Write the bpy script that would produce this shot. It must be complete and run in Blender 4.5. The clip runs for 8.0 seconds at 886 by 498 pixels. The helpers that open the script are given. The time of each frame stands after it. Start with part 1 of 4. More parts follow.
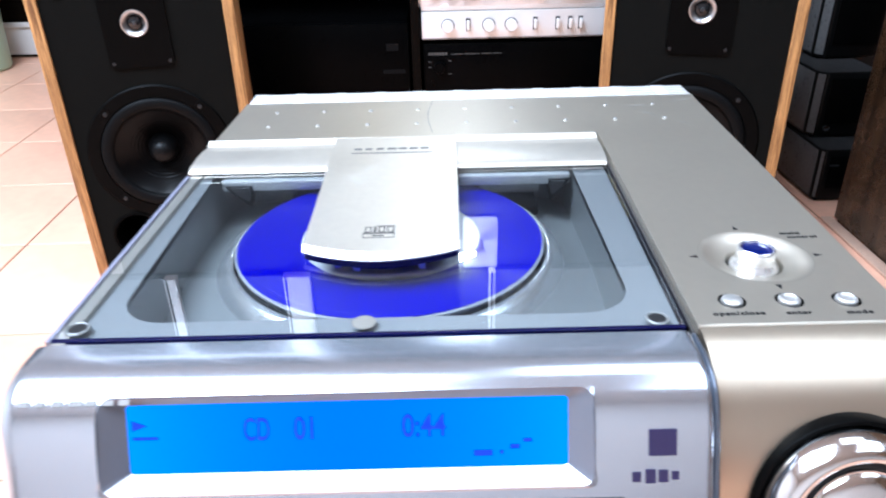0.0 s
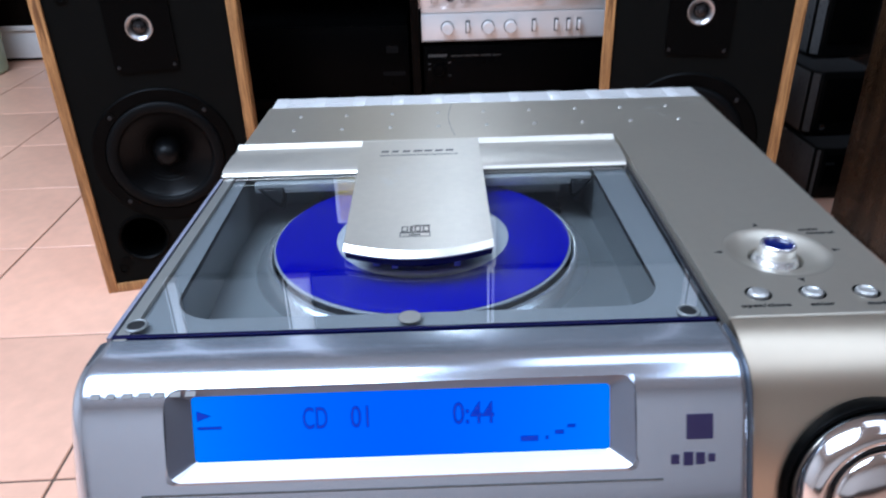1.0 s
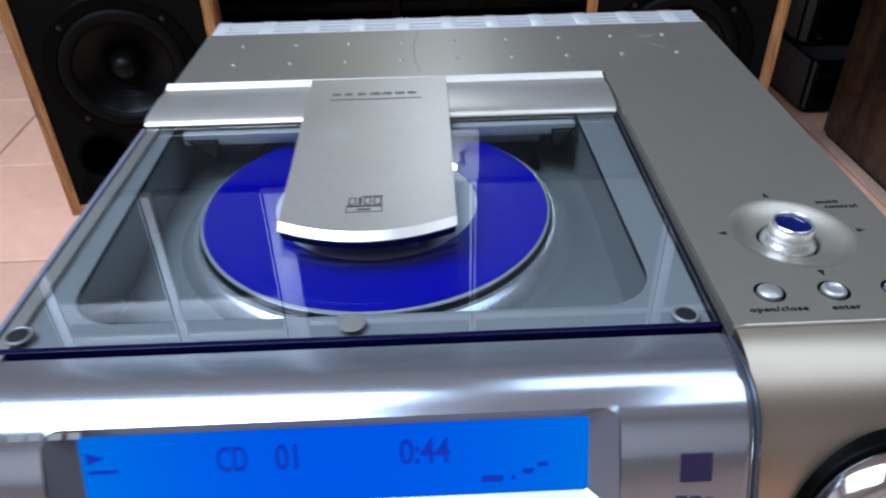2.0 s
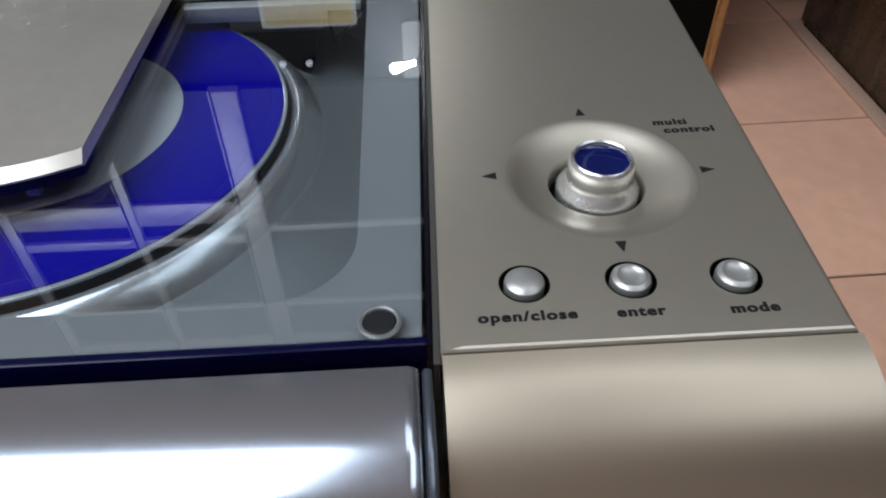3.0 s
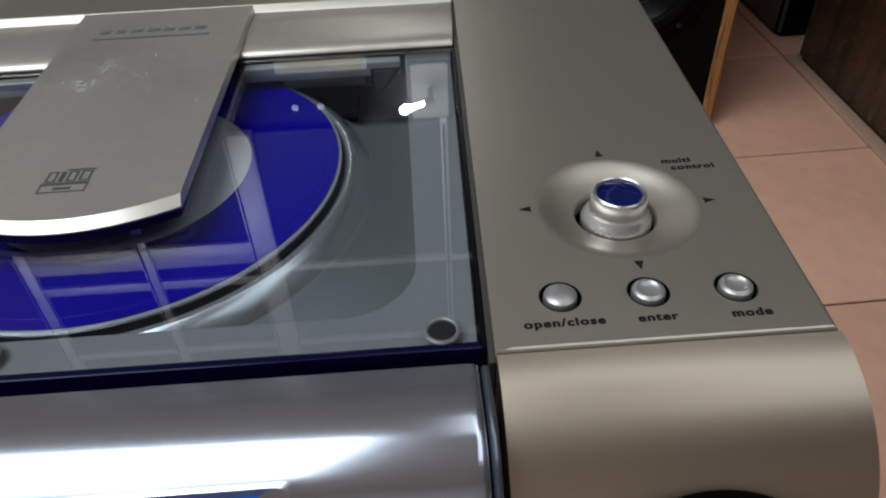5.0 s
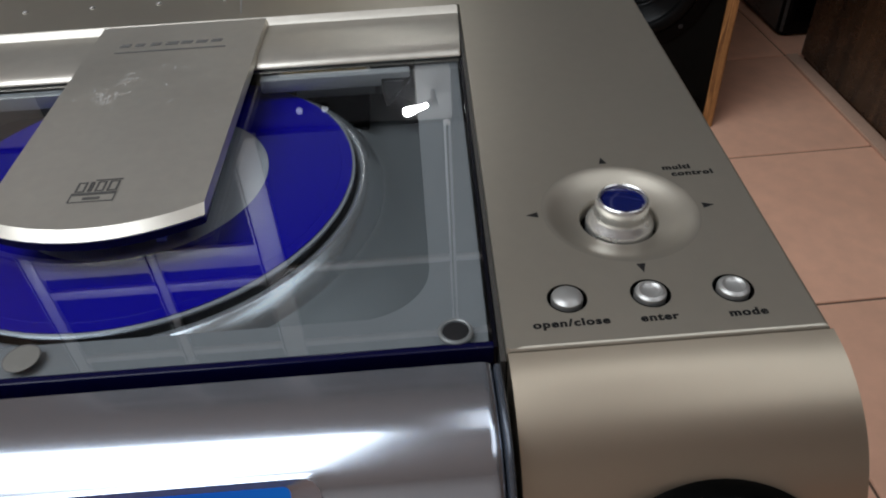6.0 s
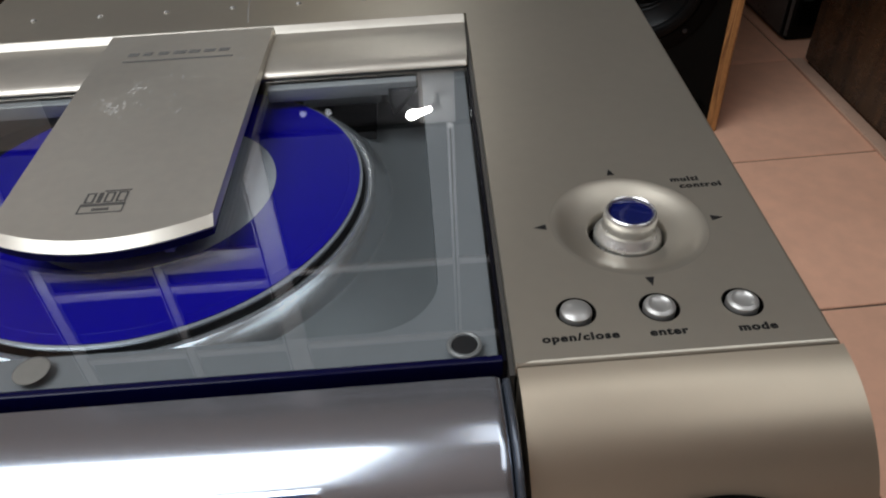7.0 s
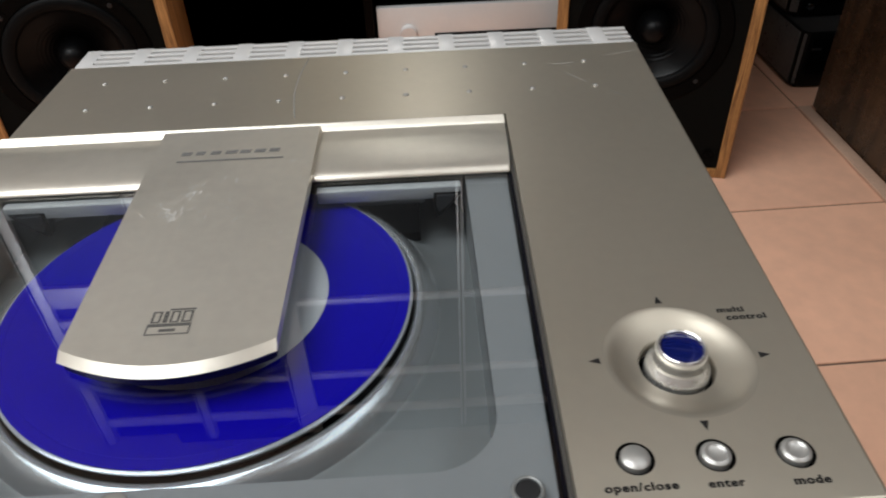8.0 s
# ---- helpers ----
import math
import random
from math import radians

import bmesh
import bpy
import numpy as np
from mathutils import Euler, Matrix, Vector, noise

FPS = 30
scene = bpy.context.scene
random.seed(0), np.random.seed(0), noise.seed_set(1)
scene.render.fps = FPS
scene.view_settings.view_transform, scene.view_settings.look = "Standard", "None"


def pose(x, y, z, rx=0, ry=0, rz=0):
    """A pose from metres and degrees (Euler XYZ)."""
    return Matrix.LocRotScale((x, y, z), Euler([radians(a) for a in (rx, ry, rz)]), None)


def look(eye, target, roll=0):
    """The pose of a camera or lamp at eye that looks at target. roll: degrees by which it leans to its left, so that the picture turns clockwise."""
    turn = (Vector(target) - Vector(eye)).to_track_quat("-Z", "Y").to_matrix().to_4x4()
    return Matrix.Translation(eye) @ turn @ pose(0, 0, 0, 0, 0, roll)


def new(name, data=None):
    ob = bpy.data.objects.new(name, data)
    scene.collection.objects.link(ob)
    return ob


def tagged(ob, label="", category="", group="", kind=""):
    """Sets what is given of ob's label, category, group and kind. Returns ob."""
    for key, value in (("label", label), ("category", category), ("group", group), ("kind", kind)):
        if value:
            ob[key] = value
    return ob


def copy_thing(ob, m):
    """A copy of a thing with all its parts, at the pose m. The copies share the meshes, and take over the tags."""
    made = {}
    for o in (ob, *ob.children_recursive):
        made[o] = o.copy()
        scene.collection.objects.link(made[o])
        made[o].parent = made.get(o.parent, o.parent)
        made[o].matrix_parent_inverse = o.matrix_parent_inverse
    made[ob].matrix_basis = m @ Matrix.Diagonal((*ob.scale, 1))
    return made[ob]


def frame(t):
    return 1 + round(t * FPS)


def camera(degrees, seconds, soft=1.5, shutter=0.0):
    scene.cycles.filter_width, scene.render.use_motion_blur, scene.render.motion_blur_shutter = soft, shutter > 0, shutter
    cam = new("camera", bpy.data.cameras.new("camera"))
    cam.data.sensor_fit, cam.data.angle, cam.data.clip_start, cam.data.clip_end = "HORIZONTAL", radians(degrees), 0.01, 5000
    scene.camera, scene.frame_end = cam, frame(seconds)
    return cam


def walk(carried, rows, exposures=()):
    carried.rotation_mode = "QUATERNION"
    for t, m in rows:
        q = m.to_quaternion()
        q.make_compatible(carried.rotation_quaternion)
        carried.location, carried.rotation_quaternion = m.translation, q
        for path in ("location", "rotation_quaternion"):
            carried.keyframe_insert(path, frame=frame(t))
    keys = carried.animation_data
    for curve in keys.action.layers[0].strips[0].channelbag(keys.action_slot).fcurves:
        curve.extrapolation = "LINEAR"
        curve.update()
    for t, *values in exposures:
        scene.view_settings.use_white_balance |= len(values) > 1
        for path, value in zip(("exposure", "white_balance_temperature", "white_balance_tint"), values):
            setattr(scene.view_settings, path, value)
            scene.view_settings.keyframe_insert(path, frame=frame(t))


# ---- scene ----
# camera and walk: seconds, eye, target, roll
cam = camera(63.05, 8.0, 2.0, 0.5)
PATH = [
    (0, (-0.10221, -0.18135, 0.60653), (-0.10447, 1.58659, -0.32857), -1.415),
    (0.2, (-0.11157, -0.18577, 0.61068), (-0.10882, 1.58901, -0.31134), -1.186),
    (0.3, (-0.11334, -0.18740, 0.61087), (-0.10850, 1.59273, -0.30078), -1.058),
    (0.5, (-0.11487, -0.19054, 0.61189), (-0.09489, 1.59244, -0.29397), -0.380),
    (0.6, (-0.11512, -0.19130, 0.61162), (-0.08390, 1.58872, -0.29975), -0.302),
    (0.7, (-0.11451, -0.19257, 0.61165), (-0.08619, 1.58579, -0.30301), -0.539),
    (0.9, (-0.11626, -0.19339, 0.61028), (-0.08964, 1.58528, -0.30386), -0.792),
    (1, (-0.11714, -0.19133, 0.61119), (-0.10190, 1.57732, -0.32243), -1.596),
    (1.2, (-0.12099, -0.18429, 0.61132), (-0.11298, 1.56551, -0.35726), -2.012),
    (2.3, (-0.09073, -0.12629, 0.60960), (-0.03170, 1.44616, -0.62487), -0.853),
    (2.5, (-0.07465, -0.11344, 0.60212), (-0.01536, 1.42252, -0.67746), -0.829),
    (2.7, (-0.05201, -0.09568, 0.58735), (-0.02369, 1.40839, -0.73060), -1.371),
    (3, (-0.03311, -0.07727, 0.57278), (0.03736, 1.37454, -0.80101), -0.889),
    (3.5, (-0.03774, -0.07685, 0.57481), (0.01955, 1.39059, -0.78290), -1.661),
    (4, (-0.03962, -0.07995, 0.57948), (0.02319, 1.40623, -0.75743), -2.096),
    (4.2, (-0.04177, -0.07994, 0.57972), (0.04401, 1.40143, -0.76125), -1.028),
    (5.3, (-0.04220, -0.10287, 0.59053), (0.00628, 1.42811, -0.69546), -2.949),
    (5.5, (-0.04427, -0.10401, 0.59169), (0.00949, 1.41920, -0.70328), -2.853),
    (6, (-0.04404, -0.10229, 0.59356), (-0.00041, 1.42169, -0.70088), -3.193),
    (6.5, (-0.04595, -0.10146, 0.59361), (-0.00909, 1.42332, -0.70011), -3.281),
    (7, (-0.04517, -0.10087, 0.59538), (-0.00842, 1.42808, -0.69340), -3.245),
    (7.3, (-0.04385, -0.09647, 0.60281), (-0.01357, 1.43684, -0.68095), -3.443),
    (7.5, (-0.04508, -0.09081, 0.60867), (-0.01981, 1.46293, -0.65041), -3.091),
    (7.6, (-0.04753, -0.08843, 0.61465), (-0.01560, 1.46956, -0.63899), -2.943),
    (7.8, (-0.05033, -0.08929, 0.61971), (-0.02632, 1.48398, -0.61490), -2.848),
    (8, (-0.05734, -0.08916, 0.61987), (-0.02018, 1.48359, -0.61507), -2.246),
]
EXPOSURES = [(0.0,0.05,5250,8),(0.6,-0.73,5150,8),(1.2,-0.95,5020,8),(2.3,-1.45,5300,7),(3.0,-1.66,5850,7),(4.2,-1.89,5950,7),(5.5,-2.10,6120,8),(7.0,-1.95,6320,9),(7.5,-1.65,6500,9),(8.0,-1.55,6500,8)]
walk(cam, [(t, look(eye, target, roll)) for t, eye, target, roll in PATH], EXPOSURES)

# ---- light and exposure ----
world = bpy.data.worlds.new("room_world")
scene.world = world
world.use_nodes = True
world.node_tree.nodes["Background"].inputs[0].default_value = (0.8, 0.85, 1.0, 1)
world.node_tree.nodes["Background"].inputs[1].default_value = 0.01


def lamp(name, x, y, z, w, d, watts, colour=(1, 1, 1), turn=0.0):
    data = bpy.data.lights.new(name, "AREA")
    data.shape, data.size, data.size_y = "RECTANGLE", w, d
    data.energy, data.color = watts, colour
    ob = new(name, data)
    ob.matrix_world = pose(x, y, z, 0, 0, turn)
    return ob


COOL = (0.93, 0.97, 1.0)
# luminous panels under the ceiling: middle x, y, width, depth, watts, turn in degrees
PANELS = [(-1.28, -0.26, 1.94, 1.55, 192.0, -12.0), (1.30, -0.35, 1.2, 1.55, 17.0, 0.0), (0.62, 0.50, 0.9, 0.6, 5.0, 0.0)]
for tx, ty, tw, td, watts, turn in PANELS:
    lamp("panel_light", tx, ty, 2.52, tw, td, watts, COOL, turn)


# ---- materials ----
def material(name, colour, rough=0.5, metal=0.0, vary=0.08, scale=40.0, bump=0.0, bump_scale=400.0, coat=0.0, coat_rough=0.03,
             spec=0.5, emit=None, strength=0.0, rough_vary=0.08, random_tint=0.0):
    """A principled surface with two scales of unevenness in colour and gloss and an optional fine relief."""
    m = bpy.data.materials.new(name)
    m.use_nodes = True
    nt = m.node_tree
    n, l = nt.nodes, nt.links
    b = n["Principled BSDF"]
    b.inputs["Metallic"].default_value = metal
    b.inputs["Specular IOR Level"].default_value = spec
    b.inputs["Coat Weight"].default_value = coat
    b.inputs["Coat Roughness"].default_value = coat_rough
    tc = n.new("ShaderNodeTexCoord")
    big = n.new("ShaderNodeTexNoise")
    big.inputs["Scale"].default_value = scale
    big.inputs["Detail"].default_value = 3
    fine = n.new("ShaderNodeTexNoise")
    fine.inputs["Scale"].default_value = scale * 9
    fine.inputs["Detail"].default_value = 4
    for t in (big, fine):
        l.new(tc.outputs["Object"], t.inputs["Vector"])
    add = n.new("ShaderNodeMath")
    add.operation = "ADD"
    l.new(big.outputs[0], add.inputs[0])
    l.new(fine.outputs[0], add.inputs[1])
    ramp = n.new("ShaderNodeMapRange")
    ramp.inputs[1].default_value, ramp.inputs[2].default_value = 0.6, 1.4
    ramp.inputs[3].default_value, ramp.inputs[4].default_value = 1 - vary, 1 + vary
    l.new(add.outputs[0], ramp.inputs[0])
    mul = n.new("ShaderNodeVectorMath")
    mul.operation = "SCALE"
    mul.inputs[0].default_value = colour[:3]
    last = ramp.outputs[0]
    if random_tint:
        info = n.new("ShaderNodeObjectInfo")
        r2 = n.new("ShaderNodeMapRange")
        r2.inputs[3].default_value, r2.inputs[4].default_value = 1 - random_tint, 1 + random_tint
        l.new(info.outputs["Random"], r2.inputs[0])
        m2 = n.new("ShaderNodeMath")
        m2.operation = "MULTIPLY"
        l.new(last, m2.inputs[0])
        l.new(r2.outputs[0], m2.inputs[1])
        last = m2.outputs[0]
    l.new(last, mul.inputs["Scale"])
    l.new(mul.outputs[0], b.inputs["Base Color"])
    rr = n.new("ShaderNodeMapRange")
    rr.inputs[1].default_value, rr.inputs[2].default_value = 0.6, 1.4
    rr.inputs[3].default_value, rr.inputs[4].default_value = max(0.0, rough * (1 - rough_vary * 2)), min(1.0, rough * (1 + rough_vary * 2))
    l.new(add.outputs[0], rr.inputs[0])
    l.new(rr.outputs[0], b.inputs["Roughness"])
    if bump:
        grain = n.new("ShaderNodeTexNoise")
        grain.inputs["Scale"].default_value = bump_scale
        grain.inputs["Detail"].default_value = 2
        l.new(tc.outputs["Object"], grain.inputs["Vector"])
        bn = n.new("ShaderNodeBump")
        bn.inputs["Strength"].default_value = bump
        bn.inputs["Distance"].default_value = 0.001
        l.new(grain.outputs[0], bn.inputs["Height"])
        l.new(bn.outputs[0], b.inputs["Normal"])
    if emit:
        b.inputs["Emission Color"].default_value = (*emit, 1)
        b.inputs["Emission Strength"].default_value = strength
    return m


def wood(name, light, dark, rough=0.45, along="Z", ring=14.0, coat=0.0, spec=0.5):
    """Long streaks of grain along one axis."""
    m = material(name, light, rough, spec=spec)
    nt = m.node_tree
    n, l = nt.nodes, nt.links
    b = n["Principled BSDF"]
    b.inputs["Coat Weight"].default_value = coat
    tc = n.new("ShaderNodeTexCoord")
    mp = n.new("ShaderNodeMapping")
    stretch = {"X": (0.06, 1, 1), "Y": (1, 0.06, 1), "Z": (1, 1, 0.06)}[along]
    mp.inputs["Scale"].default_value = stretch
    l.new(tc.outputs["Object"], mp.inputs[0])
    a = n.new("ShaderNodeTexNoise")
    a.inputs["Scale"].default_value, a.inputs["Detail"].default_value, a.inputs["Distortion"].default_value = ring, 6, 1.2
    l.new(mp.outputs[0], a.inputs["Vector"])
    f = n.new("ShaderNodeTexNoise")
    f.inputs["Scale"].default_value, f.inputs["Detail"].default_value = ring * 14, 3
    l.new(mp.outputs[0], f.inputs["Vector"])
    mix = n.new("ShaderNodeMath")
    mix.operation = "MULTIPLY_ADD"
    mix.inputs[1].default_value = 0.35
    l.new(f.outputs[0], mix.inputs[0])
    l.new(a.outputs[0], mix.inputs[2])
    cr = n.new("ShaderNodeValToRGB")
    cr.color_ramp.elements[0].position, cr.color_ramp.elements[0].color = 0.48, (*dark, 1)
    cr.color_ramp.elements[1].position, cr.color_ramp.elements[1].color = 0.82, (*light, 1)
    l.new(mix.outputs[0], cr.inputs[0])
    l.new(cr.outputs[0], b.inputs["Base Color"])
    return m


def clear(name, tint=(0.93, 0.96, 0.98)):
    """Clear acrylic sheet: lets light straight through, and mirrors more the flatter it is seen."""
    m = bpy.data.materials.new(name)
    m.use_nodes = True
    nt = m.node_tree
    n, l = nt.nodes, nt.links
    n.remove(n["Principled BSDF"])
    see = n.new("ShaderNodeBsdfTransparent")
    see.inputs[0].default_value = (*tint, 1)
    gloss = n.new("ShaderNodeBsdfGlossy")
    gloss.inputs["Roughness"].default_value = 0.012
    lw = n.new("ShaderNodeLayerWeight")
    lw.inputs[0].default_value = 0.5
    pw = n.new("ShaderNodeMath")
    pw.operation = "POWER"
    pw.inputs[1].default_value = 3.2
    l.new(lw.outputs["Facing"], pw.inputs[0])
    ma = n.new("ShaderNodeMath")
    ma.operation = "MULTIPLY_ADD"
    ma.inputs[1].default_value, ma.inputs[2].default_value = 0.90, 0.070
    l.new(pw.outputs[0], ma.inputs[0])
    mx = n.new("ShaderNodeMixShader")
    l.new(ma.outputs[0], mx.inputs[0])
    l.new(see.outputs[0], mx.inputs[1])
    l.new(gloss.outputs[0], mx.inputs[2])
    l.new(mx.outputs[0], n["Material Output"].inputs[0])
    return m


SILVER = material("champagne_silver_paint", (0.595, 0.547, 0.456), 0.37, 0.90, 0.03, 26, rough_vary=0.015)
# The top's silver again, browner: the floor's warm reflection is in the colour.
SILVER_FRONT = material("silver_paint_floor_reflection", (0.52, 0.447, 0.348), 0.36, 0.95, 0.02, 26, rough_vary=0.0)
# Body and skirts: darker and less metallic than the top panel.
SILVER_SIDE = material("darker_side_silver", (0.30, 0.285, 0.255), 0.45, 0.55, 0.04, 30, rough_vary=0.015)
FRONT = material("lacquered_silver_front", (0.63, 0.69, 0.785), 0.17, 0.92, 0.015, 30, coat=1.0, coat_rough=0.04, rough_vary=0.01)
ALU = material("satin_aluminium", (0.72, 0.68, 0.60), 0.38, 0.86, 0.055, 28, rough_vary=0.03)
# Shaded and lit tones of the display frame: dark slopes, bright lower ledge.
BEVEL = material("shaded_bezel_grey", (0.15, 0.155, 0.18), 0.25, 0.3, 0.02, 60, coat=0.3, rough_vary=0.01)
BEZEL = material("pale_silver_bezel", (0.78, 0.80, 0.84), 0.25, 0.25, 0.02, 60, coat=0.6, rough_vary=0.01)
DECK = material("grey_deck_plastic", (0.255, 0.258, 0.258), 0.38, 0.25, 0.04, 35, rough_vary=0.02)
TRAY = material("grey_tray_plastic", (0.190, 0.197, 0.194), 0.38, 0.22, 0.05, 35, rough_vary=0.02)
CHROME = material("chrome", (0.86, 0.86, 0.87), 0.11, 1.0, 0.01, 60, rough_vary=0.01)
KEYMAT = material("satin_key_paint", (0.47, 0.46, 0.44), 0.38, 0.7, 0.02, 60, rough_vary=0.01)
RING = material("polished_rim", (0.74, 0.75, 0.75), 0.24, 0.85, 0.01, 80, rough_vary=0.01)
STICKMAT = material("bright_satin_stick", (0.80, 0.795, 0.78), 0.27, 0.85, 0.01, 80, rough_vary=0.01)
VENTMAT = material("pale_silver_vent_paint", (0.70, 0.69, 0.68), 0.35, 0.35, 0.02, 60, rough_vary=0.01)
NAVYSIDE = material("blackish_acrylic_edge", (0.004, 0.004, 0.007), 0.22, 0.0, 0.15, 60, spec=0.2)
GAPGREY = material("dark_grey_gap_wall", (0.060, 0.056, 0.052), 0.45, 0.2, 0.1, 60)
BRANDINK = material("fine_grey_print", (0.13, 0.125, 0.12), 0.6, spec=0.2)
LIDEDGE = material("violet_grey_acrylic_edge", (0.20, 0.20, 0.26), 0.2, 0.0, 0.05, 60, coat=0.4)
NAVY = material("navy_acrylic_edge", (0.003, 0.003, 0.030), 0.22, 0.0, 0.15, 60, spec=0.2)
BLUE = material("blue_disc_print", (0.004, 0.001, 0.30), 0.34, 0.0, 0.05, 30, coat=0.12, coat_rough=0.06, spec=0.12, rough_vary=0.02)
BLUECAP = material("blue_knob_cap", (0.001, 0.005, 0.075), 0.05, 0.0, 0.05, 200, coat=0.6)
HUB = material("frosted_disc_hub", (0.62, 0.625, 0.625), 0.35, 0.1, 0.04, 60, rough_vary=0.02)
EDGE = material("clear_disc_edge", (0.50, 0.51, 0.53), 0.15, 0.4, 0.03, 60)
BLACK = material("black_plastic", (0.0012, 0.0012, 0.0012), 0.40, 0.0, 0.2, 60, spec=0.05)
GLOSSBLACK = material("gloss_black", (0.008, 0.008, 0.009), 0.10, 0.0, 0.2, 60)
RUBBER = material("black_rubber", (0.0035, 0.0035, 0.0037), 0.5, 0.0, 0.15, 70, spec=0.07)
BAFFLE = material("black_textured_baffle", (0.0040, 0.0040, 0.0035), 0.7, 0.0, 0.22, 14, 0.25, 600, spec=0.05)
CONE = material("coated_woofer_cone", (0.0014, 0.0014, 0.0016), 0.32, 0.0, 0.15, 40, spec=0.12)
INK = material("black_print", (0.016, 0.015, 0.015), 0.7, spec=0.1)
PALEINK = material("worn_grey_print", (0.24, 0.235, 0.23), 0.6, spec=0.2)
BADGE = material("violet_badge_print", (0.018, 0.014, 0.055), 0.45)


def lit_display():
    """Backlight bluer in the middle and greener towards its two lamps at the ends."""
    m = material("lit_blue_display", (0.001, 0.004, 0.04), 0.35, 0.0, 0.04, 14, spec=0.1)
    n, l = m.node_tree.nodes, m.node_tree.links
    tc, sep, off, bend, mix = n.new("ShaderNodeTexCoord"), n.new("ShaderNodeSeparateXYZ"), n.new("ShaderNodeMath"), n.new("ShaderNodeMath"), n.new("ShaderNodeMix")
    l.new(tc.outputs["Object"], sep.inputs[0])
    off.operation, off.inputs[1].default_value, off.inputs[2].default_value = "MULTIPLY_ADD", 17.0, 0.656
    l.new(sep.outputs[0], off.inputs[0])
    bend.operation = "MULTIPLY"
    l.new(off.outputs[0], bend.inputs[0])
    l.new(off.outputs[0], bend.inputs[1])
    mix.data_type, mix.clamp_factor = "RGBA", True
    mix.inputs[6].default_value, mix.inputs[7].default_value = (0.012, 0.135, 0.90, 1), (0.018, 0.225, 0.86, 1)
    l.new(bend.outputs[0], mix.inputs[0])
    l.new(mix.outputs[2], n["Principled BSDF"].inputs["Emission Color"])
    n["Principled BSDF"].inputs["Emission Strength"].default_value = 1.6
    return m


LCD = lit_display()
LCDINK = material("display_segments", (0.002, 0.005, 0.06), 0.3, emit=(0.003, 0.045, 0.60), strength=1.2)
GLASS = clear("clear_lid_acrylic")


def film_plastic():
    """Thin clear plastic with a milky haze and a soft shine."""
    m = material("milky_plastic_film", (0.85, 0.85, 0.86), 0.12, 0.85, 0.02, 20, spec=0.8)
    n, l = m.node_tree.nodes, m.node_tree.links
    see = n.new("ShaderNodeBsdfTransparent")
    mx = n.new("ShaderNodeMixShader")
    mx.inputs[0].default_value = 0.28
    l.new(see.outputs[0], mx.inputs[1])
    l.new(n["Principled BSDF"].outputs[0], mx.inputs[2])
    l.new(mx.outputs[0], n["Material Output"].inputs[0])
    return m


FILM = film_plastic()
PANE = material("grey_cabinet_glass", (0.030, 0.031, 0.034), 0.4, 0.0, 0.25, 6, spec=0.2)
# Paler grey stands in for a bright reflection in the right-hand panes.
GLAREPANE = material("cabinet_glass_painted_glare", (0.115, 0.115, 0.112), 0.4, 0.0, 0.2, 6, spec=0.2)
OAK = wood("light_oak_veneer", (0.50, 0.258, 0.088), (0.12, 0.047, 0.012), 0.42, ring=150)
DARKWOOD = wood("dark_walnut_laminate", (0.085, 0.045, 0.021), (0.014, 0.008, 0.0045), 0.28, ring=34, spec=0.35)
RACKWOOD = wood("dark_brown_rack_board", (0.0045, 0.003, 0.0022), (0.0015, 0.001, 0.0008), 0.5, spec=0.03)
TILE = material("pink_beige_ceramic", (0.81, 0.472, 0.325), 0.32, 0.0, 0.11, 4, rough_vary=0.03, random_tint=0.06)
GROUT = material("brown_grout", (0.13, 0.085, 0.06), 0.9, 0.0, 0.2, 30)
WALL = material("beige_wall", (0.62, 0.60, 0.57), 0.8, 0.0, 0.04, 3, 0.1, 150)
CEIL = material("pale_ceiling", (0.45, 0.43, 0.40), 0.85, 0.0, 0.03, 3)
DARKWALL = material("dark_brown_wall_paint", (0.022, 0.016, 0.013), 0.75, 0.0, 0.08, 3, spec=0.1)
GREYWALL = material("dark_grey_wall_paint", (0.020, 0.020, 0.022), 0.75, 0.0, 0.06, 3, spec=0.2)
BROWNWALL = wood("dark_brown_unseen_board", (0.035, 0.022, 0.015), (0.014, 0.009, 0.007), 0.5, ring=3, spec=0.2)
WHITE = material("white_painted_board", (0.74, 0.73, 0.71), 0.35, 0.0, 0.04, 8)
FRAMEGREY = material("pale_aluminium_frame", (0.80, 0.80, 0.82), 0.35, 0.2, 0.04, 8)
GREEN = material("pale_green_plastic", (0.36, 0.47, 0.33), 0.42, 0.0, 0.06, 10)
AMPSILVER = material("bright_amp_fascia", (0.80, 0.79, 0.78), 0.30, 0.3, 0.02, 20, rough_vary=0.01)
AMPBLACK = material("black_amp_fascia", (0.0009, 0.0009, 0.001), 0.30, 0.0, 0.15, 20, spec=0.03)
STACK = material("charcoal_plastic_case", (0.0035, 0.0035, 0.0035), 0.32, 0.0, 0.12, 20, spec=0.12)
# Lighter copies of the charcoal: light on the boxes' sides and tops as colour.
STACKSIDE = material("charcoal_side_painted_light", (0.085, 0.082, 0.080), 0.30, 0.0, 0.25, 20, spec=0.35)
STACKTOP = material("charcoal_top_painted_light", (0.026, 0.025, 0.025), 0.5, 0.0, 0.2, 20, spec=0.15)
PAPER = material("yellowed_print", (0.74, 0.60, 0.27), 0.6, 0.0, 0.35, 14)
TAN = material("tan_floor_trim", (0.56, 0.37, 0.27), 0.5, 0.0, 0.15, 20)
GLOW = material("glowing_bulb", (0.9, 0.9, 0.9), 0.4, emit=(1.0, 0.97, 0.92), strength=450.0)
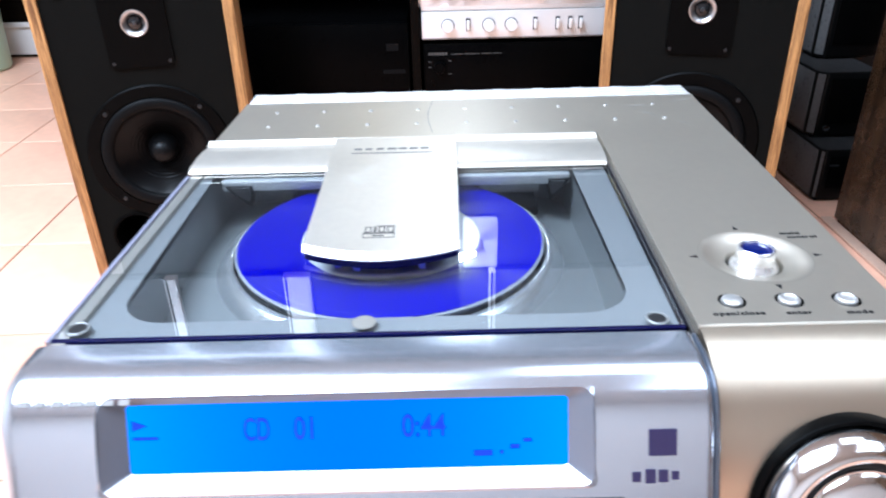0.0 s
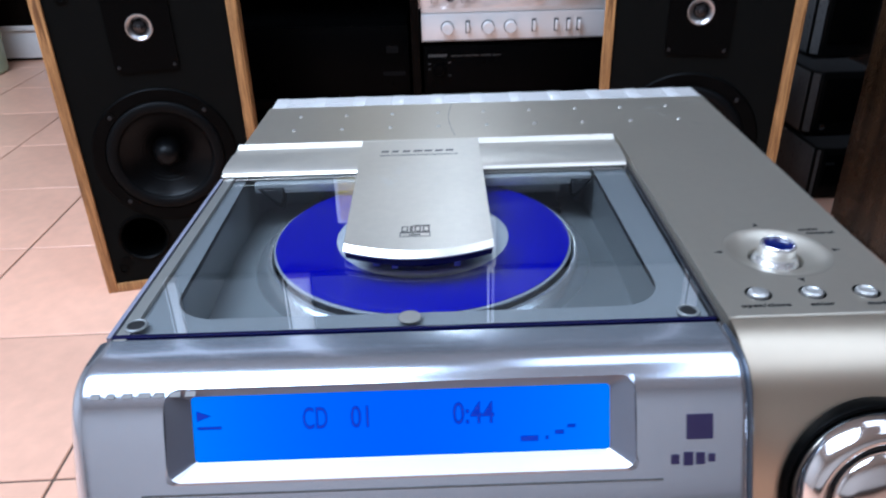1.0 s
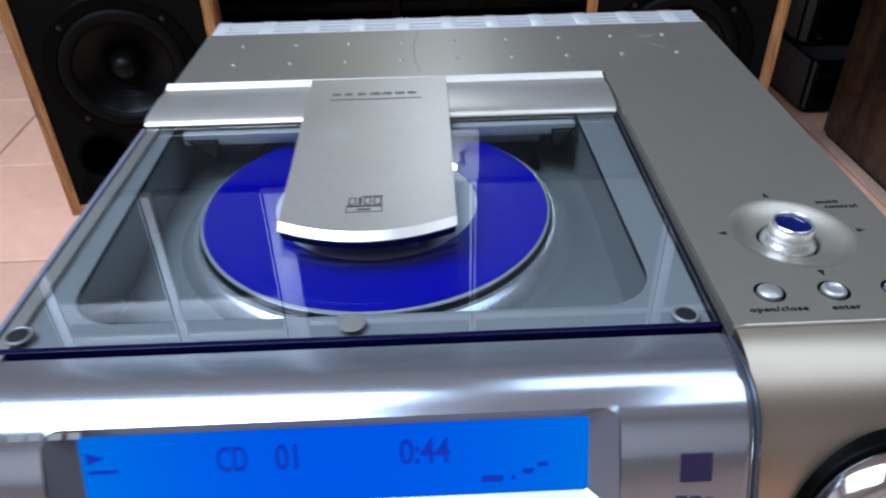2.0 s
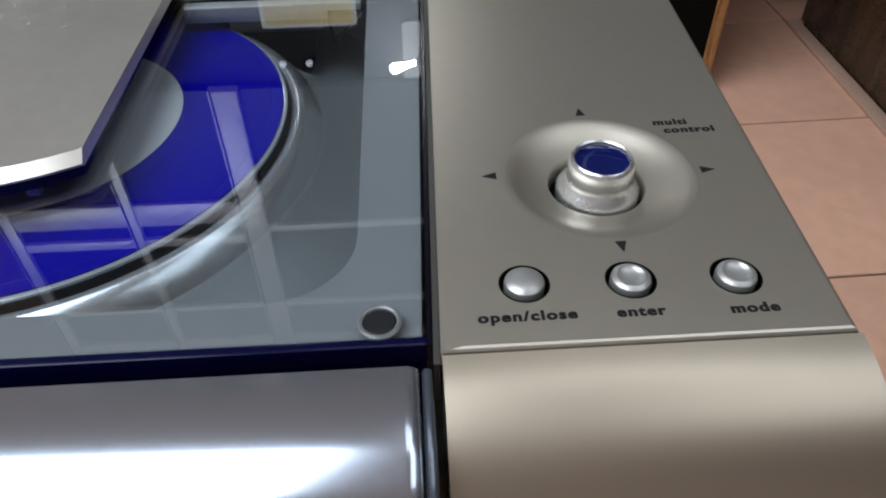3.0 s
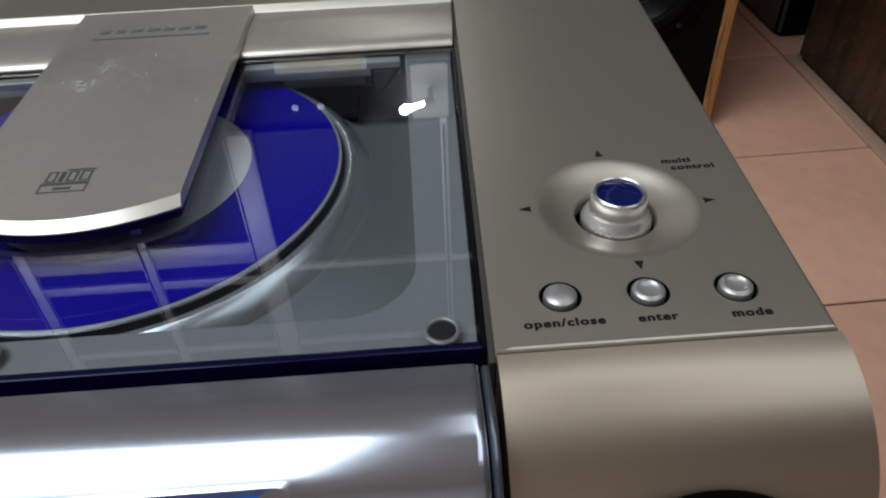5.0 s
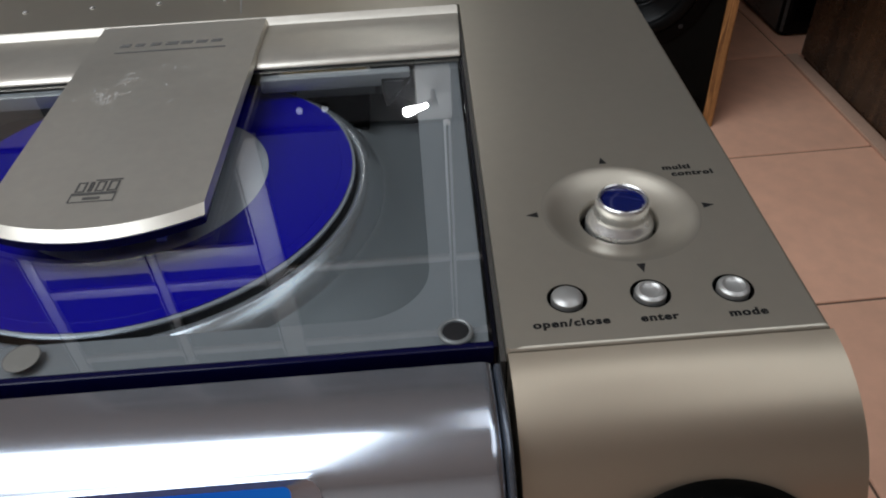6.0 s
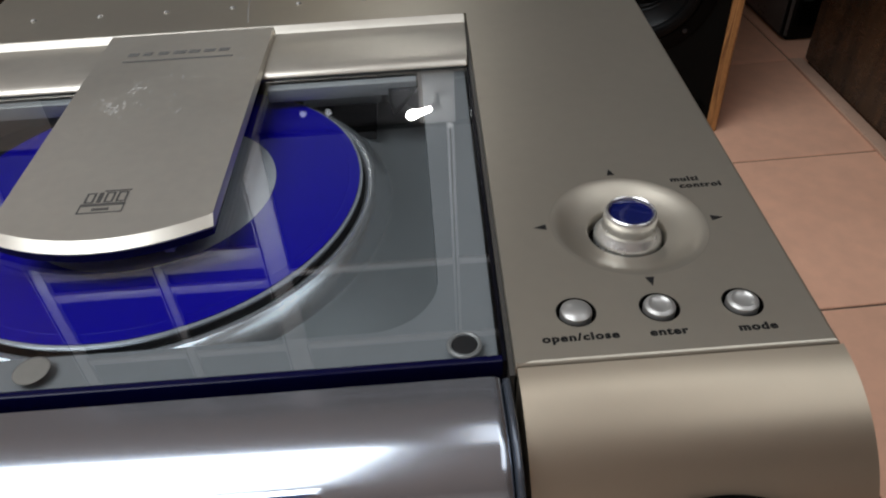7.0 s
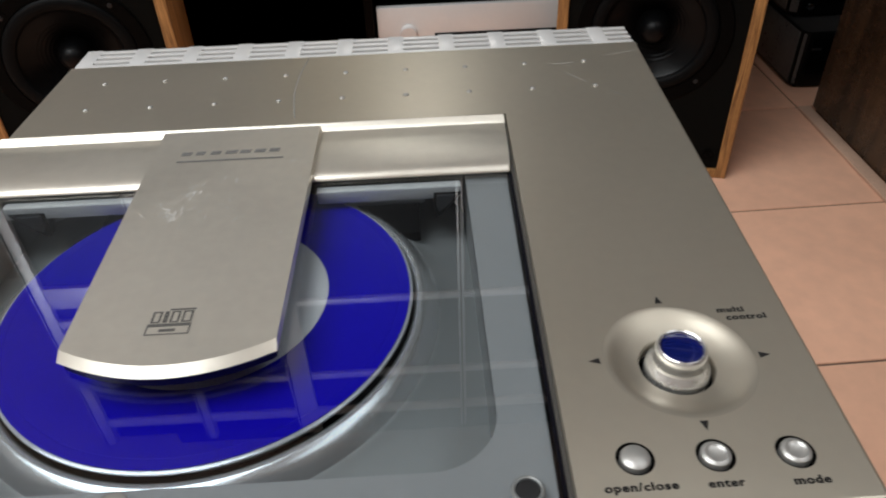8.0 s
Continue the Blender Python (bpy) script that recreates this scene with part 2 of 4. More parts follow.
DIMGLOW = material("dim_lens", (0.6, 0.6, 0.65), 0.3, emit=(0.9, 0.95, 1.0), strength=3.0)
TUBE = material("lit_diffuser", (0.9, 0.9, 0.9), 0.4, emit=COOL, strength=2.0)
FAINT = material("faint_scuff", (0.40, 0.37, 0.33), 0.5, 0.4)
FINPLASTIC = material("pale_hinge_plastic", (0.46, 0.46, 0.45), 0.38, 0.1, 0.05, 50, rough_vary=0.02)
SCREWBLACK = material("blackened_screw", (0.02, 0.02, 0.021), 0.42, 0.3, 0.1, 90, spec=0.3)
DARKSTEEL = material("dark_steel", (0.055, 0.055, 0.058), 0.35, 0.7, 0.08, 80, rough_vary=0.02)
MIDINK = material("mid_grey_print", (0.085, 0.08, 0.075), 0.6, spec=0.2)
DISH = material("dish_silver_paint", (0.535, 0.49, 0.41), 0.43, 0.90, 0.02, 30, rough_vary=0.015)
ENDCAP = material("blue_tinted_end_cap", (0.16, 0.18, 0.22), 0.25, 0.7, 0.02, 60, coat=0.6, rough_vary=0.01)
SCRATCH = material("pale_scuff", (0.72, 0.70, 0.66), 0.5, 0.35)
DIMPLEFILL = material("pale_dimple_fill", (0.20, 0.192, 0.172), 0.5, 0.2, 0.08, 80)
TWEETER = material("dull_metal_ring", (0.42, 0.41, 0.40), 0.28, 0.9, 0.03, 80, rough_vary=0.01)
CAPBLACK = material("soft_black_cap", (0.002, 0.002, 0.0022), 0.42, 0.0, 0.1, 60, spec=0.14)

# ---- mesh helpers ----


def thing(name, x, y, z, label, category, group="", kind=""):
    ob = new(name)
    ob.location = (x, y, z)
    ob.empty_display_size = 0.02
    ob["ox"], ob["oy"], ob["oz"] = x, y, z
    return tagged(ob, label, category, group, kind)


def origin_of(ob):
    while ob.parent:
        ob = ob.parent
    return Vector((ob["ox"], ob["oy"], ob["oz"])) if "ox" in ob else Vector((0, 0, 0))


def finish(name, bm, mat, smooth=32):
    bmesh.ops.recalc_face_normals(bm, faces=bm.faces)
    me = bpy.data.meshes.new(name)
    bm.to_mesh(me)
    bm.free()
    me.polygons.foreach_set("use_smooth", [True] * len(me.polygons))
    me.set_sharp_from_angle(angle=radians(smooth))
    me.materials.append(mat)
    return me


def part(name, bm, mat, parent=None, label="", smooth=32):
    """Link a bmesh, given in world places, as one mesh object under a thing or a part."""
    if parent is not None:
        bmesh.ops.translate(bm, verts=bm.verts, vec=-origin_of(parent))
    ob = new(name, finish(name, bm, mat, smooth))
    ob.parent = parent
    if label:
        ob["label"] = label
    return ob


def box(x0, x1, y0, y1, z0, z1, bevel=0.0, seg=2):
    bm = bmesh.new()
    bmesh.ops.create_cube(bm, size=1)
    bmesh.ops.scale(bm, verts=bm.verts, vec=(x1 - x0, y1 - y0, z1 - z0))
    bmesh.ops.translate(bm, verts=bm.verts, vec=((x0 + x1) / 2, (y0 + y1) / 2, (z0 + z1) / 2))
    if bevel:
        bmesh.ops.bevel(bm, geom=bm.edges[:], offset=bevel, segments=seg, profile=0.5, affect="EDGES")
    return bm


def lathe(profile, cx, cy, cz, axis="Z", seg=64, turn=None):
    """Turn a profile of (radius, height) round an axis through (cx, cy, cz)."""
    bm = bmesh.new()
    rings = []
    for r, h in profile:
        if r < 1e-6:
            rings.append([bm.verts.new((0, 0, h))])
        else:
            rings.append([bm.verts.new((r * math.cos(2 * math.pi * k / seg), r * math.sin(2 * math.pi * k / seg), h)) for k in range(seg)])
    for a, b in zip(rings, rings[1:]):
        for k in range(seg):
            j = (k + 1) % seg
            if len(a) == 1 and len(b) == 1:
                continue
            if len(a) == 1:
                bm.faces.new((a[0], b[k], b[j]))
            elif len(b) == 1:
                bm.faces.new((a[k], a[j], b[0]))
            else:
                bm.faces.new((a[k], a[j], b[j], b[k]))
    m = Matrix.Translation((cx, cy, cz))
    if turn is not None:
        m = m @ turn
    elif axis == "Y":
        m = m @ Matrix.Rotation(radians(90), 4, "X")
    elif axis == "X":
        m = m @ Matrix.Rotation(radians(90), 4, "Y")
    bmesh.ops.transform(bm, matrix=m, verts=bm.verts)
    return bm


def plate(outline, holes, z0, z1):
    """A flat plate of any outline, with holes, from z0 up to z1."""
    bm = bmesh.new()
    edges = []
    for loop in [outline, *holes]:
        vs = [bm.verts.new((x, y, z1)) for x, y in loop]
        edges += [bm.edges.new((vs[k], vs[(k + 1) % len(vs)])) for k in range(len(vs))]
    bmesh.ops.triangle_fill(bm, use_beauty=True, use_dissolve=False, edges=edges)
    ext = bmesh.ops.extrude_face_region(bm, geom=bm.faces[:])
    bmesh.ops.translate(bm, verts=[v for v in ext["geom"] if isinstance(v, bmesh.types.BMVert)], vec=(0, 0, z0 - z1))
    return bm


def circle(cx, cy, r, n=40):
    return [(cx + r * math.cos(2 * math.pi * k / n), cy + r * math.sin(2 * math.pi * k / n)) for k in range(n)]


def rounded(x0, x1, y0, y1, r, n=8):
    pts = []
    for cx, cy, a in ((x1 - r, y1 - r, 0), (x0 + r, y1 - r, 90), (x0 + r, y0 + r, 180), (x1 - r, y0 + r, 270)):
        pts += [(cx + r * math.cos(radians(a + 90 * k / n)), cy + r * math.sin(radians(a + 90 * k / n))) for k in range(n + 1)]
    return pts


def extrude_x(profile, x0, x1, bevel=0.0):
    """A solid with a (y, z) section, from x0 to x1."""
    bm = bmesh.new()
    a = [bm.verts.new((x0, y, z)) for y, z in profile]
    b = [bm.verts.new((x1, y, z)) for y, z in profile]
    n = len(profile)
    bm.faces.new(a)
    bm.faces.new(b)
    for k in range(n):
        bm.faces.new((a[k], a[(k + 1) % n], b[(k + 1) % n], b[k]))
    if bevel:
        ends = [e for e in bm.edges if abs(e.verts[0].co.x - e.verts[1].co.x) < 1e-7]
        bmesh.ops.bevel(bm, geom=ends, offset=bevel, segments=2, profile=0.5, affect="EDGES")
    return bm


def smooth_line(points, steps=6):
    """A soft curve led by (y, z) points: a uniform cubic spline that keeps the two ends."""
    p = [Vector(q) for q in points]
    p = [p[0] * 2 - p[1], *p, p[-1] * 2 - p[-2]]
    out = []
    for k in range(1, len(p) - 2):
        a, b, c, d = p[k - 1:k + 3]
        for i in range(steps):
            t = i / steps
            out.append(tuple((a * (1 - t) ** 3 + b * (3 * t ** 3 - 6 * t * t + 4) + c * (-3 * t ** 3 + 3 * t * t + 3 * t + 1) + d * t ** 3) / 6))
    return out + [points[-1]]


def lettering(name, text, x, y, z, size, mat, parent, stretch=1.0, bold=0.0, m=None, depth=0.00006, spacing=1.0, double=0.0):
    """Words in the built-in font, as a mesh; laid flat, or by the pose m."""
    cu = bpy.data.curves.new(name, "FONT")
    cu.body, cu.size, cu.extrude, cu.space_character = text, size, depth, spacing
    cu.offset = bold
    tmp = bpy.data.objects.new(name + "_text", cu)
    scene.collection.objects.link(tmp)
    bpy.context.view_layer.update()
    me = bpy.data.meshes.new_from_object(tmp.evaluated_get(bpy.context.evaluated_depsgraph_get()))
    bpy.data.objects.remove(tmp)
    bm = bmesh.new()
    bm.from_mesh(me)
    if double:
        me.transform(Matrix.Translation((double, 0, depth * 0.2)))
        bm.from_mesh(me)
    bpy.data.meshes.remove(me)
    place = m if m is not None else Matrix.Translation((x, y, z))
    bmesh.ops.transform(bm, matrix=place @ Matrix.Diagonal((stretch, 1, 1, 1)), verts=bm.verts)
    return part(name, bm, mat, parent)


# ---- the room ----
def room():
    x0, x1, y0, y1, z1 = -3.4, 2.6, -3.0, 2.72, 2.6
    for name, b in (("wall_north", (x0, x1, y1, y1 + 0.12, 0, z1)), ("wall_south", (x0, x1, y0 - 0.12, y0, 0, z1)),
                    ("wall_west", (x0 - 0.12, x0, y0 - 0.12, y1 + 0.12, 0, z1)), ("wall_east", (x1, x1 + 0.12, y0 - 0.12, y1 + 0.12, 0, z1))):
        tagged(part(name, box(*b), WALL), "plain beige painted room wall", "wall", kind="structure")
    # Added out of view: a dark band for the glossy front to reflect.
    tagged(part("unseen_dark_board", box(x0, x1, y0, y0 + 0.03, 0.0, 0.26, 0.004), BROWNWALL), "unseen dark board, added to darken what the fascia mirrors", "panelling", kind="structure")
    tagged(part("ceiling", box(x0 - 0.12, x1 + 0.12, y0 - 0.12, y1 + 0.12, z1, z1 + 0.1), CEIL), "flat grey painted ceiling with light panels", "ceiling", kind="structure")


room()


def ceiling_panel(tx, ty, w, d, turn):
    fx = thing("ceiling_light", tx, ty, 2.6, "wide white light panel fixed under the ceiling", "ceiling light", "ceiling light panels")
    about = Matrix.Translation((tx, ty, 0)) @ Matrix.Rotation(radians(turn), 4, "Z")
    housing = box(-w / 2 - 0.04, w / 2 + 0.04, -d / 2 - 0.04, d / 2 + 0.04, 2.545, 2.5995, 0.008)
    diffuser = box(-w / 2, w / 2, -d / 2, d / 2, 2.53, 2.5445, 0.004)
    for bm in (housing, diffuser):
        bmesh.ops.transform(bm, matrix=about, verts=bm.verts)
    part("housing", housing, WHITE, fx)
    part("diffuser", diffuser, TUBE, fx, "glowing white diffuser")


for tx, ty, tw, td, watts, turn in PANELS:
    ceiling_panel(tx, ty, tw, td, turn)


def oak_speaker(x, y):
    """A two-way speaker with an oak case and a black front; x, y: left front corner."""
    sp = thing("loudspeaker", x + 0.137, y + 0.14, 0, "two-way loudspeaker in light oak with bare black drivers", "loudspeaker", "pair of oak loudspeakers")
    w, d, hgt, t = 0.274, 0.28, 0.54, 0.0155
    part("side_panel", box(x, x + t, y, y + d, 0.0, hgt, 0.0012), OAK, sp)
    part("side_panel", box(x + w - t, x + w, y, y + d, 0.0, hgt, 0.0012), OAK, sp)
    part("bottom_panel", box(x + t, x + w - t, y, y + d, 0.0, t, 0.0012), OAK, sp)
    part("top_panel", box(x + t, x + w - t, y, y + d, hgt - t, hgt, 0.0012), OAK, sp)
    part("back_panel", box(x + t, x + w - t, y + d - 0.015, y + d - 0.002, t, hgt - t), BLACK, sp)
    cx = x + 0.135
    wz, tz = 0.226, 0.4205
    px, pz = x + 0.0740, 0.092
    front = plate(rounded(x + t, x + w - t, t, hgt - t, 0.001, 2), [circle(cx, wz, 0.088, 64), circle(cx, tz, 0.030, 32), circle(px, pz, 0.0355, 40)], -0.014, 0)
    bmesh.ops.transform(front, matrix=Matrix.Translation((0, y + 0.004, 0)) @ Matrix.Rotation(radians(90), 4, "X"), verts=front.verts)
    part("baffle", front, BAFFLE, sp)
    f = y + 0.004
    # woofer: frame, rubber roll, cone, bullet
    wf = part("woofer", lathe([(0.0865, -0.004), (0.0865, 0.0022), (0.0875, 0.0034), (0.104, 0.0030), (0.1062, 0.0015), (0.1062, 0.0001)], cx, f, wz, "Y", 96), BLACK, sp, "round black woofer frame")
    part("surround", lathe([(0.0868, 0.0012)] + [(0.0775 + 0.0090 * math.cos(a), 0.001 + 0.0062 * math.sin(a)) for a in [math.pi * k / 10 for k in range(11)]] + [(0.068, 0.0)], cx, f, wz, "Y", 96), RUBBER, wf)
    part("cone", lathe([(0.0684, 0.0002)] + [(0.0684 - 0.0484 * k / 40, -0.030 * (k / 40) ** 0.85 + 0.0002 + (0.00022 * math.sin(k * 1.571) if 16 < k < 38 else 0)) for k in range(1, 41)] + [(0.012, -0.031)], cx, f, wz, "Y", 96), CONE, wf)
    part("bullet", lathe([(0.0235, -0.0285), (0.0215, -0.022), (0.019, -0.008), (0.0165, -0.001), (0.0125, 0.004), (0.0065, 0.007), (0.0, 0.008)], cx, f, wz, "Y", 48), CAPBLACK, wf, "smooth black bullet in the cone")
    for k in range(4):
        a = radians(45 + 90 * k)
        part("screw", lathe([(0.0034, 0.003), (0.0034, 0.0042), (0.0018, 0.0048), (0.0, 0.0044)], cx + 0.0955 * math.cos(a), f, wz + 0.0955 * math.sin(a), "Y", 16), SCREWBLACK, wf)
        part("lug", lathe([(0.0085, 0.0032), (0.0080, 0.0042), (0.0, 0.0042)], cx + 0.0955 * math.cos(a), f + 0.0004, wz + 0.0955 * math.sin(a), "Y", 24), BLACK, wf)
    # tweeter: square plate, bright ring, dark dome
    tw = plate(rounded(cx - 0.0445, cx + 0.0445, tz - 0.062, tz + 0.056, 0.008, 6), [circle(cx, tz, 0.0188, 40)], 0.0002, 0.0035)
    bmesh.ops.transform(tw, matrix=Matrix.Translation((0, f, 0)) @ Matrix.Rotation(radians(90), 4, "X"), verts=tw.verts)
    tp = part("tweeter", tw, BLACK, sp, "square black tweeter plate")
    part("horn_ring", lathe([(0.0189, 0.0020), (0.0187, 0.0044), (0.0174, 0.0048), (0.0142, 0.0030), (0.0112, -0.001), (0.0104, -0.003)], cx, f, tz, "Y", 56), TWEETER, tp, "satin metal ring")
    part("dome", lathe([(0.0106, -0.003), (0.0086, 0.0008), (0.0050, 0.0022), (0.0, 0.0027)], cx, f, tz, "Y", 40), GLOSSBLACK, tp)
    part("phase_pin", lathe([(0.0035, 0.002), (0.0030, 0.0050), (0.0, 0.0060)], cx, f, tz, "Y", 24), DARKSTEEL, tp)
    for sx, sz in ((-0.0385, -0.055), (0.0385, -0.055), (-0.0385, 0.049), (0.0385, 0.049)):
        part("screw", lathe([(0.0026, 0.003), (0.0026, 0.0043), (0.0, 0.0046)], cx + sx, f, tz + sz, "Y", 14), SCREWBLACK, tp)
    part("port_tube", lathe([(0.0395, 0.0002), (0.0395, 0.0022), (0.0372, 0.0028), (0.0345, 0.0), (0.0335, -0.03), (0.0335, -0.11), (0.0, -0.11)], px, f, pz, "Y", 56), BLACK, sp)
    part("badge", lathe([(0.0085, 0.0002), (0.0085, 0.0014), (0.0, 0.0016)], x + 0.039, f, 0.053, "Y", 32), BLACK, sp)
    for gx, gz in ((0.041, 0.466), (w - 0.041, 0.466), (0.032, 0.04), (w - 0.032, 0.04)):
        part("grille_socket", lathe([(0.0085, 0.0002), (0.0085, 0.0016), (0.0050, 0.0020), (0.0045, -0.002), (0.0, -0.002)], x + gx, f, gz, "Y", 28), BLACK, sp)
    return sp


def toed(corner_x, corner_y, degrees, dx):
    """The pose of a speaker turned about its outer front corner; dx: from that corner to its middle."""
    return Matrix.Translation((corner_x, corner_y, 0)) @ Matrix.Rotation(radians(degrees), 4, "Z") @ Matrix.Translation((dx, 0.14, 0))


SPK = oak_speaker(-0.6640, 0.845)
copy_thing(SPK, toed(0.4055, 0.838, -14.0, -0.137))
SPK.matrix_basis = toed(-0.6640, 0.845, 13.0, 0.137)


# ---- rack with amplifiers behind the speakers ----
def rack():
    rk = thing("hifi_rack", 0.05, 1.45, 0, "dark brown open equipment rack against a partition", "rack")
    for x in (-0.629, -0.155, 0.386):
        part("upright", box(x, x + 0.016, 1.24, 1.60, 0, 0.62, 0.001), RACKWOOD, rk)
    for z in (0.02, 0.185, 0.60):
        part("shelf", box(-0.6125, -0.1555, 1.25, 1.60, z, z + 0.016, 0.001), RACKWOOD, rk)
    for z in (0.02, 0.185, 0.60):
        part("shelf", box(-0.1385, 0.3855, 1.25, 1.60, z, z + 0.016, 0.001), RACKWOOD, rk)
    part("back_board", box(-0.629, 0.402, 1.601, 1.612, 0, 0.62), BLACK, rk)


rack()


def knob_y(x, y, z, r, length, mat, parent, name="knob", seg=32):
    return part(name, lathe([(r, 0), (r, length * 0.85), (r * 0.9, length), (r * 0.3, length), (0, length * 0.97)], x, y, z, "Y", seg), mat, parent)


def silver_amp():
    a = thing("stereo_amplifier", 0.10, 1.45, 0.303, "silver stereo amplifier with round knobs, on a black one", "amplifier")
    x0 = -0.135
    part("case", box(x0 + 0.004, x0 + 0.461, 1.262, 1.58, 0.312, 0.452, 0.002), AMPSILVER, a)
    part("lower_fascia", box(x0, x0 + 0.465, 1.249, 1.2615, 0.310, 0.362, 0.0015), AMPSILVER, a)
    part("upper_fascia", box(x0, x0 + 0.465, 1.252, 1.2615, 0.3635, 0.455, 0.0015), AMPSILVER, a)
    part("base_line", box(x0 + 0.002, x0 + 0.463, 1.2478, 1.2488, 0.3112, 0.3124), DARKSTEEL, a)
    for x in (0.0506, 0.1296, 0.173):
        kb = knob_y(x0 + x, 1.2475, 0.336, 0.0112, 0.016, AMPSILVER, a)
        part("collar", lathe([(0.0128, 0), (0.0126, 0.0012), (0.0113, 0.0012)], x0 + x, 1.2488, 0.336, "Y", 32), DARKSTEEL, kb)
    for x in (0.0901, 0.219, 0.262, 0.286, 0.306):
        part("lever", box(x0 + x - 0.0028, x0 + x + 0.0028, 1.236, 1.2478, 0.328, 0.346, 0.0015), AMPSILVER, a)
        part("lever_slot", box(x0 + x - 0.0042, x0 + x + 0.0042, 1.2480, 1.2487, 0.325, 0.349), DARKSTEEL, a)
    knob_y(x0 + 0.057, 1.2518, 0.392, 0.0078, 0.012, BLACK, a, "dark_knob")
    for x in (0.027, 0.0846, 0.099):
        part("push_key", box(x0 + x - 0.005, x0 + x + 0.005, 1.244, 1.2508, 0.384, 0.402, 0.001), AMPSILVER, a)
        part("key_slot", box(x0 + x - 0.0064, x0 + x + 0.0064, 1.2510, 1.2517, 0.382, 0.404), DARKSTEEL, a)
    for x in (0.125, 0.1415):
        part("lamp_dot", lathe([(0.0022, 0), (0.0018, 0.001), (0, 0.0012)], x0 + x, 1.2518, 0.391, "Y", 12), BLACK, a)
    part("tall_lever", box(x0 + 0.220, x0 + 0.228, 1.240, 1.2517, 0.384, 0.430, 0.002), AMPSILVER, a)
    part("tuning_knob", lathe([(0.020, 0), (0.020, 0.018), (0.018, 0.020), (0, 0.020)], x0 + 0.285, 1.2518, 0.420, "Y", 48), AMPSILVER, a)
    for x in (0.036, 0.426):
        part("foot", lathe([(0.012, 0), (0.012, 0.009), (0, 0.009)], x0 + x, 1.30, 0.3022, "Z", 20), BLACK, a)


def black_amp():
    a = thing("power_amplifier", 0.10, 1.45, 0.203, "black amplifier with a blank glossy front on a rack shelf", "amplifier")
    x0 = -0.135
    part("case", box(x0 + 0.006, x0 + 0.461, 1.268, 1.58, 0.210, 0.300, 0.002), AMPBLACK, a)
    part("fascia", box(x0 + 0.002, x0 + 0.465, 1.253, 1.2675, 0.206, 0.3015, 0.0015), AMPBLACK, a)
    for k in range(7):
        part("name_bar", box(x0 + 0.012 + 0.0054 * k, x0 + 0.0160 + 0.0054 * k, 1.2522, 1.2527, 0.2795, 0.2845), MIDINK, a, "brand mark drawn as plain bars")
    for xa, xb in ((0.057, 0.080), (0.083, 0.112), (0.116, 0.136), (0.139, 0.156)):
        part("pale_line", box(x0 + xa, x0 + xb, 1.2522, 1.2527, 0.2802, 0.2814), MIDINK, a)
    knob_y(x0 + 0.033, 1.2528, 0.256, 0.011, 0.014, AMPBLACK, a)
    for x, z in ((0.014, 0.266), (0.014, 0.256), (0.054, 0.268), (0.054, 0.242)):
        part("tick", box(x0 + x - 0.003, x0 + x + 0.003, 1.2522, 1.2527, z - 0.0006, z + 0.0006), MIDINK, a)
    for x in (0.036, 0.426):
        part("foot", lathe([(0.011, 0), (0.011, 0.0090), (0, 0.0090)], x0 + x, 1.30, 0.2012, "Z", 20), BLACK, a)


def low_tuner():
    a = thing("radio_tuner", 0.10, 1.45, 0.0362, "silver tuner with a plain bright front on the lowest shelf", "tuner")
    x0 = -0.135
    part("case", box(x0 + 0.006, x0 + 0.461, 1.268, 1.58, 0.046, 0.142, 0.002), STACK, a)
    part("fascia", box(x0 + 0.002, x0 + 0.465, 1.253, 1.2675, 0.044, 0.144, 0.0015), AMPSILVER, a)
    knob_y(x0 + 0.060, 1.2528, 0.095, 0.016, 0.014, AMPSILVER, a)
    knob_y(x0 + 0.400, 1.2528, 0.095, 0.022, 0.016, AMPSILVER, a)
    part("dial_window", box(x0 + 0.110, x0 + 0.350, 1.2518, 1.2527, 0.070, 0.092), STACK, a)
    for x in (0.036, 0.426):
        part("foot", lathe([(0.011, 0), (0.011, 0.0090), (0, 0.0090)], x0 + x, 1.30, 0.0364, "Z", 20), BLACK, a)


silver_amp()
black_amp()
low_tuner()


def plastic_cover():
    """Film laid over the silver amplifier: over its top, then hanging down before its front in folds."""
    c = thing("plastic_cover", 0.10, 1.40, 0.4562, "clear wrinkled plastic film draped over the silver amplifier", "plastic cover")
    rnd = random.Random(11)
    waves = [(rnd.uniform(5, 60), rnd.uniform(-200, 200), rnd.uniform(0, 6.3), rnd.uniform(0.0008, 0.0020)) for _ in range(9)]
    path = [(1.50 - 0.0325 * k, 0.4580) for k in range(9)] + [(1.2290, 0.4560), (1.2255, 0.4520)] + [(1.2255, 0.4520 - 0.004 * k) for k in range(1, 20)]
    bm = bmesh.new()
    rows_ = []
    for j, (y, z) in enumerate(path):
        row = []
        for i in range(61):
            x = -0.139 + 0.473 * i / 60
            d = sum(a * math.sin(f * x + g * (0.458 - z) + p) for f, g, p, a in waves)
            d = max(-0.0035, min(0.006, d))
            row.append(bm.verts.new((x, y - (d if j > 8 else 0), z + (abs(d) if j <= 8 else 0))))
        rows_.append(row)
    for a, b in zip(rows_, rows_[1:]):
        for k in range(60):
            bm.faces.new((a[k], a[k + 1], b[k + 1], b[k]))
    part("sheet", bm, FILM, c, smooth=60)


plastic_cover()


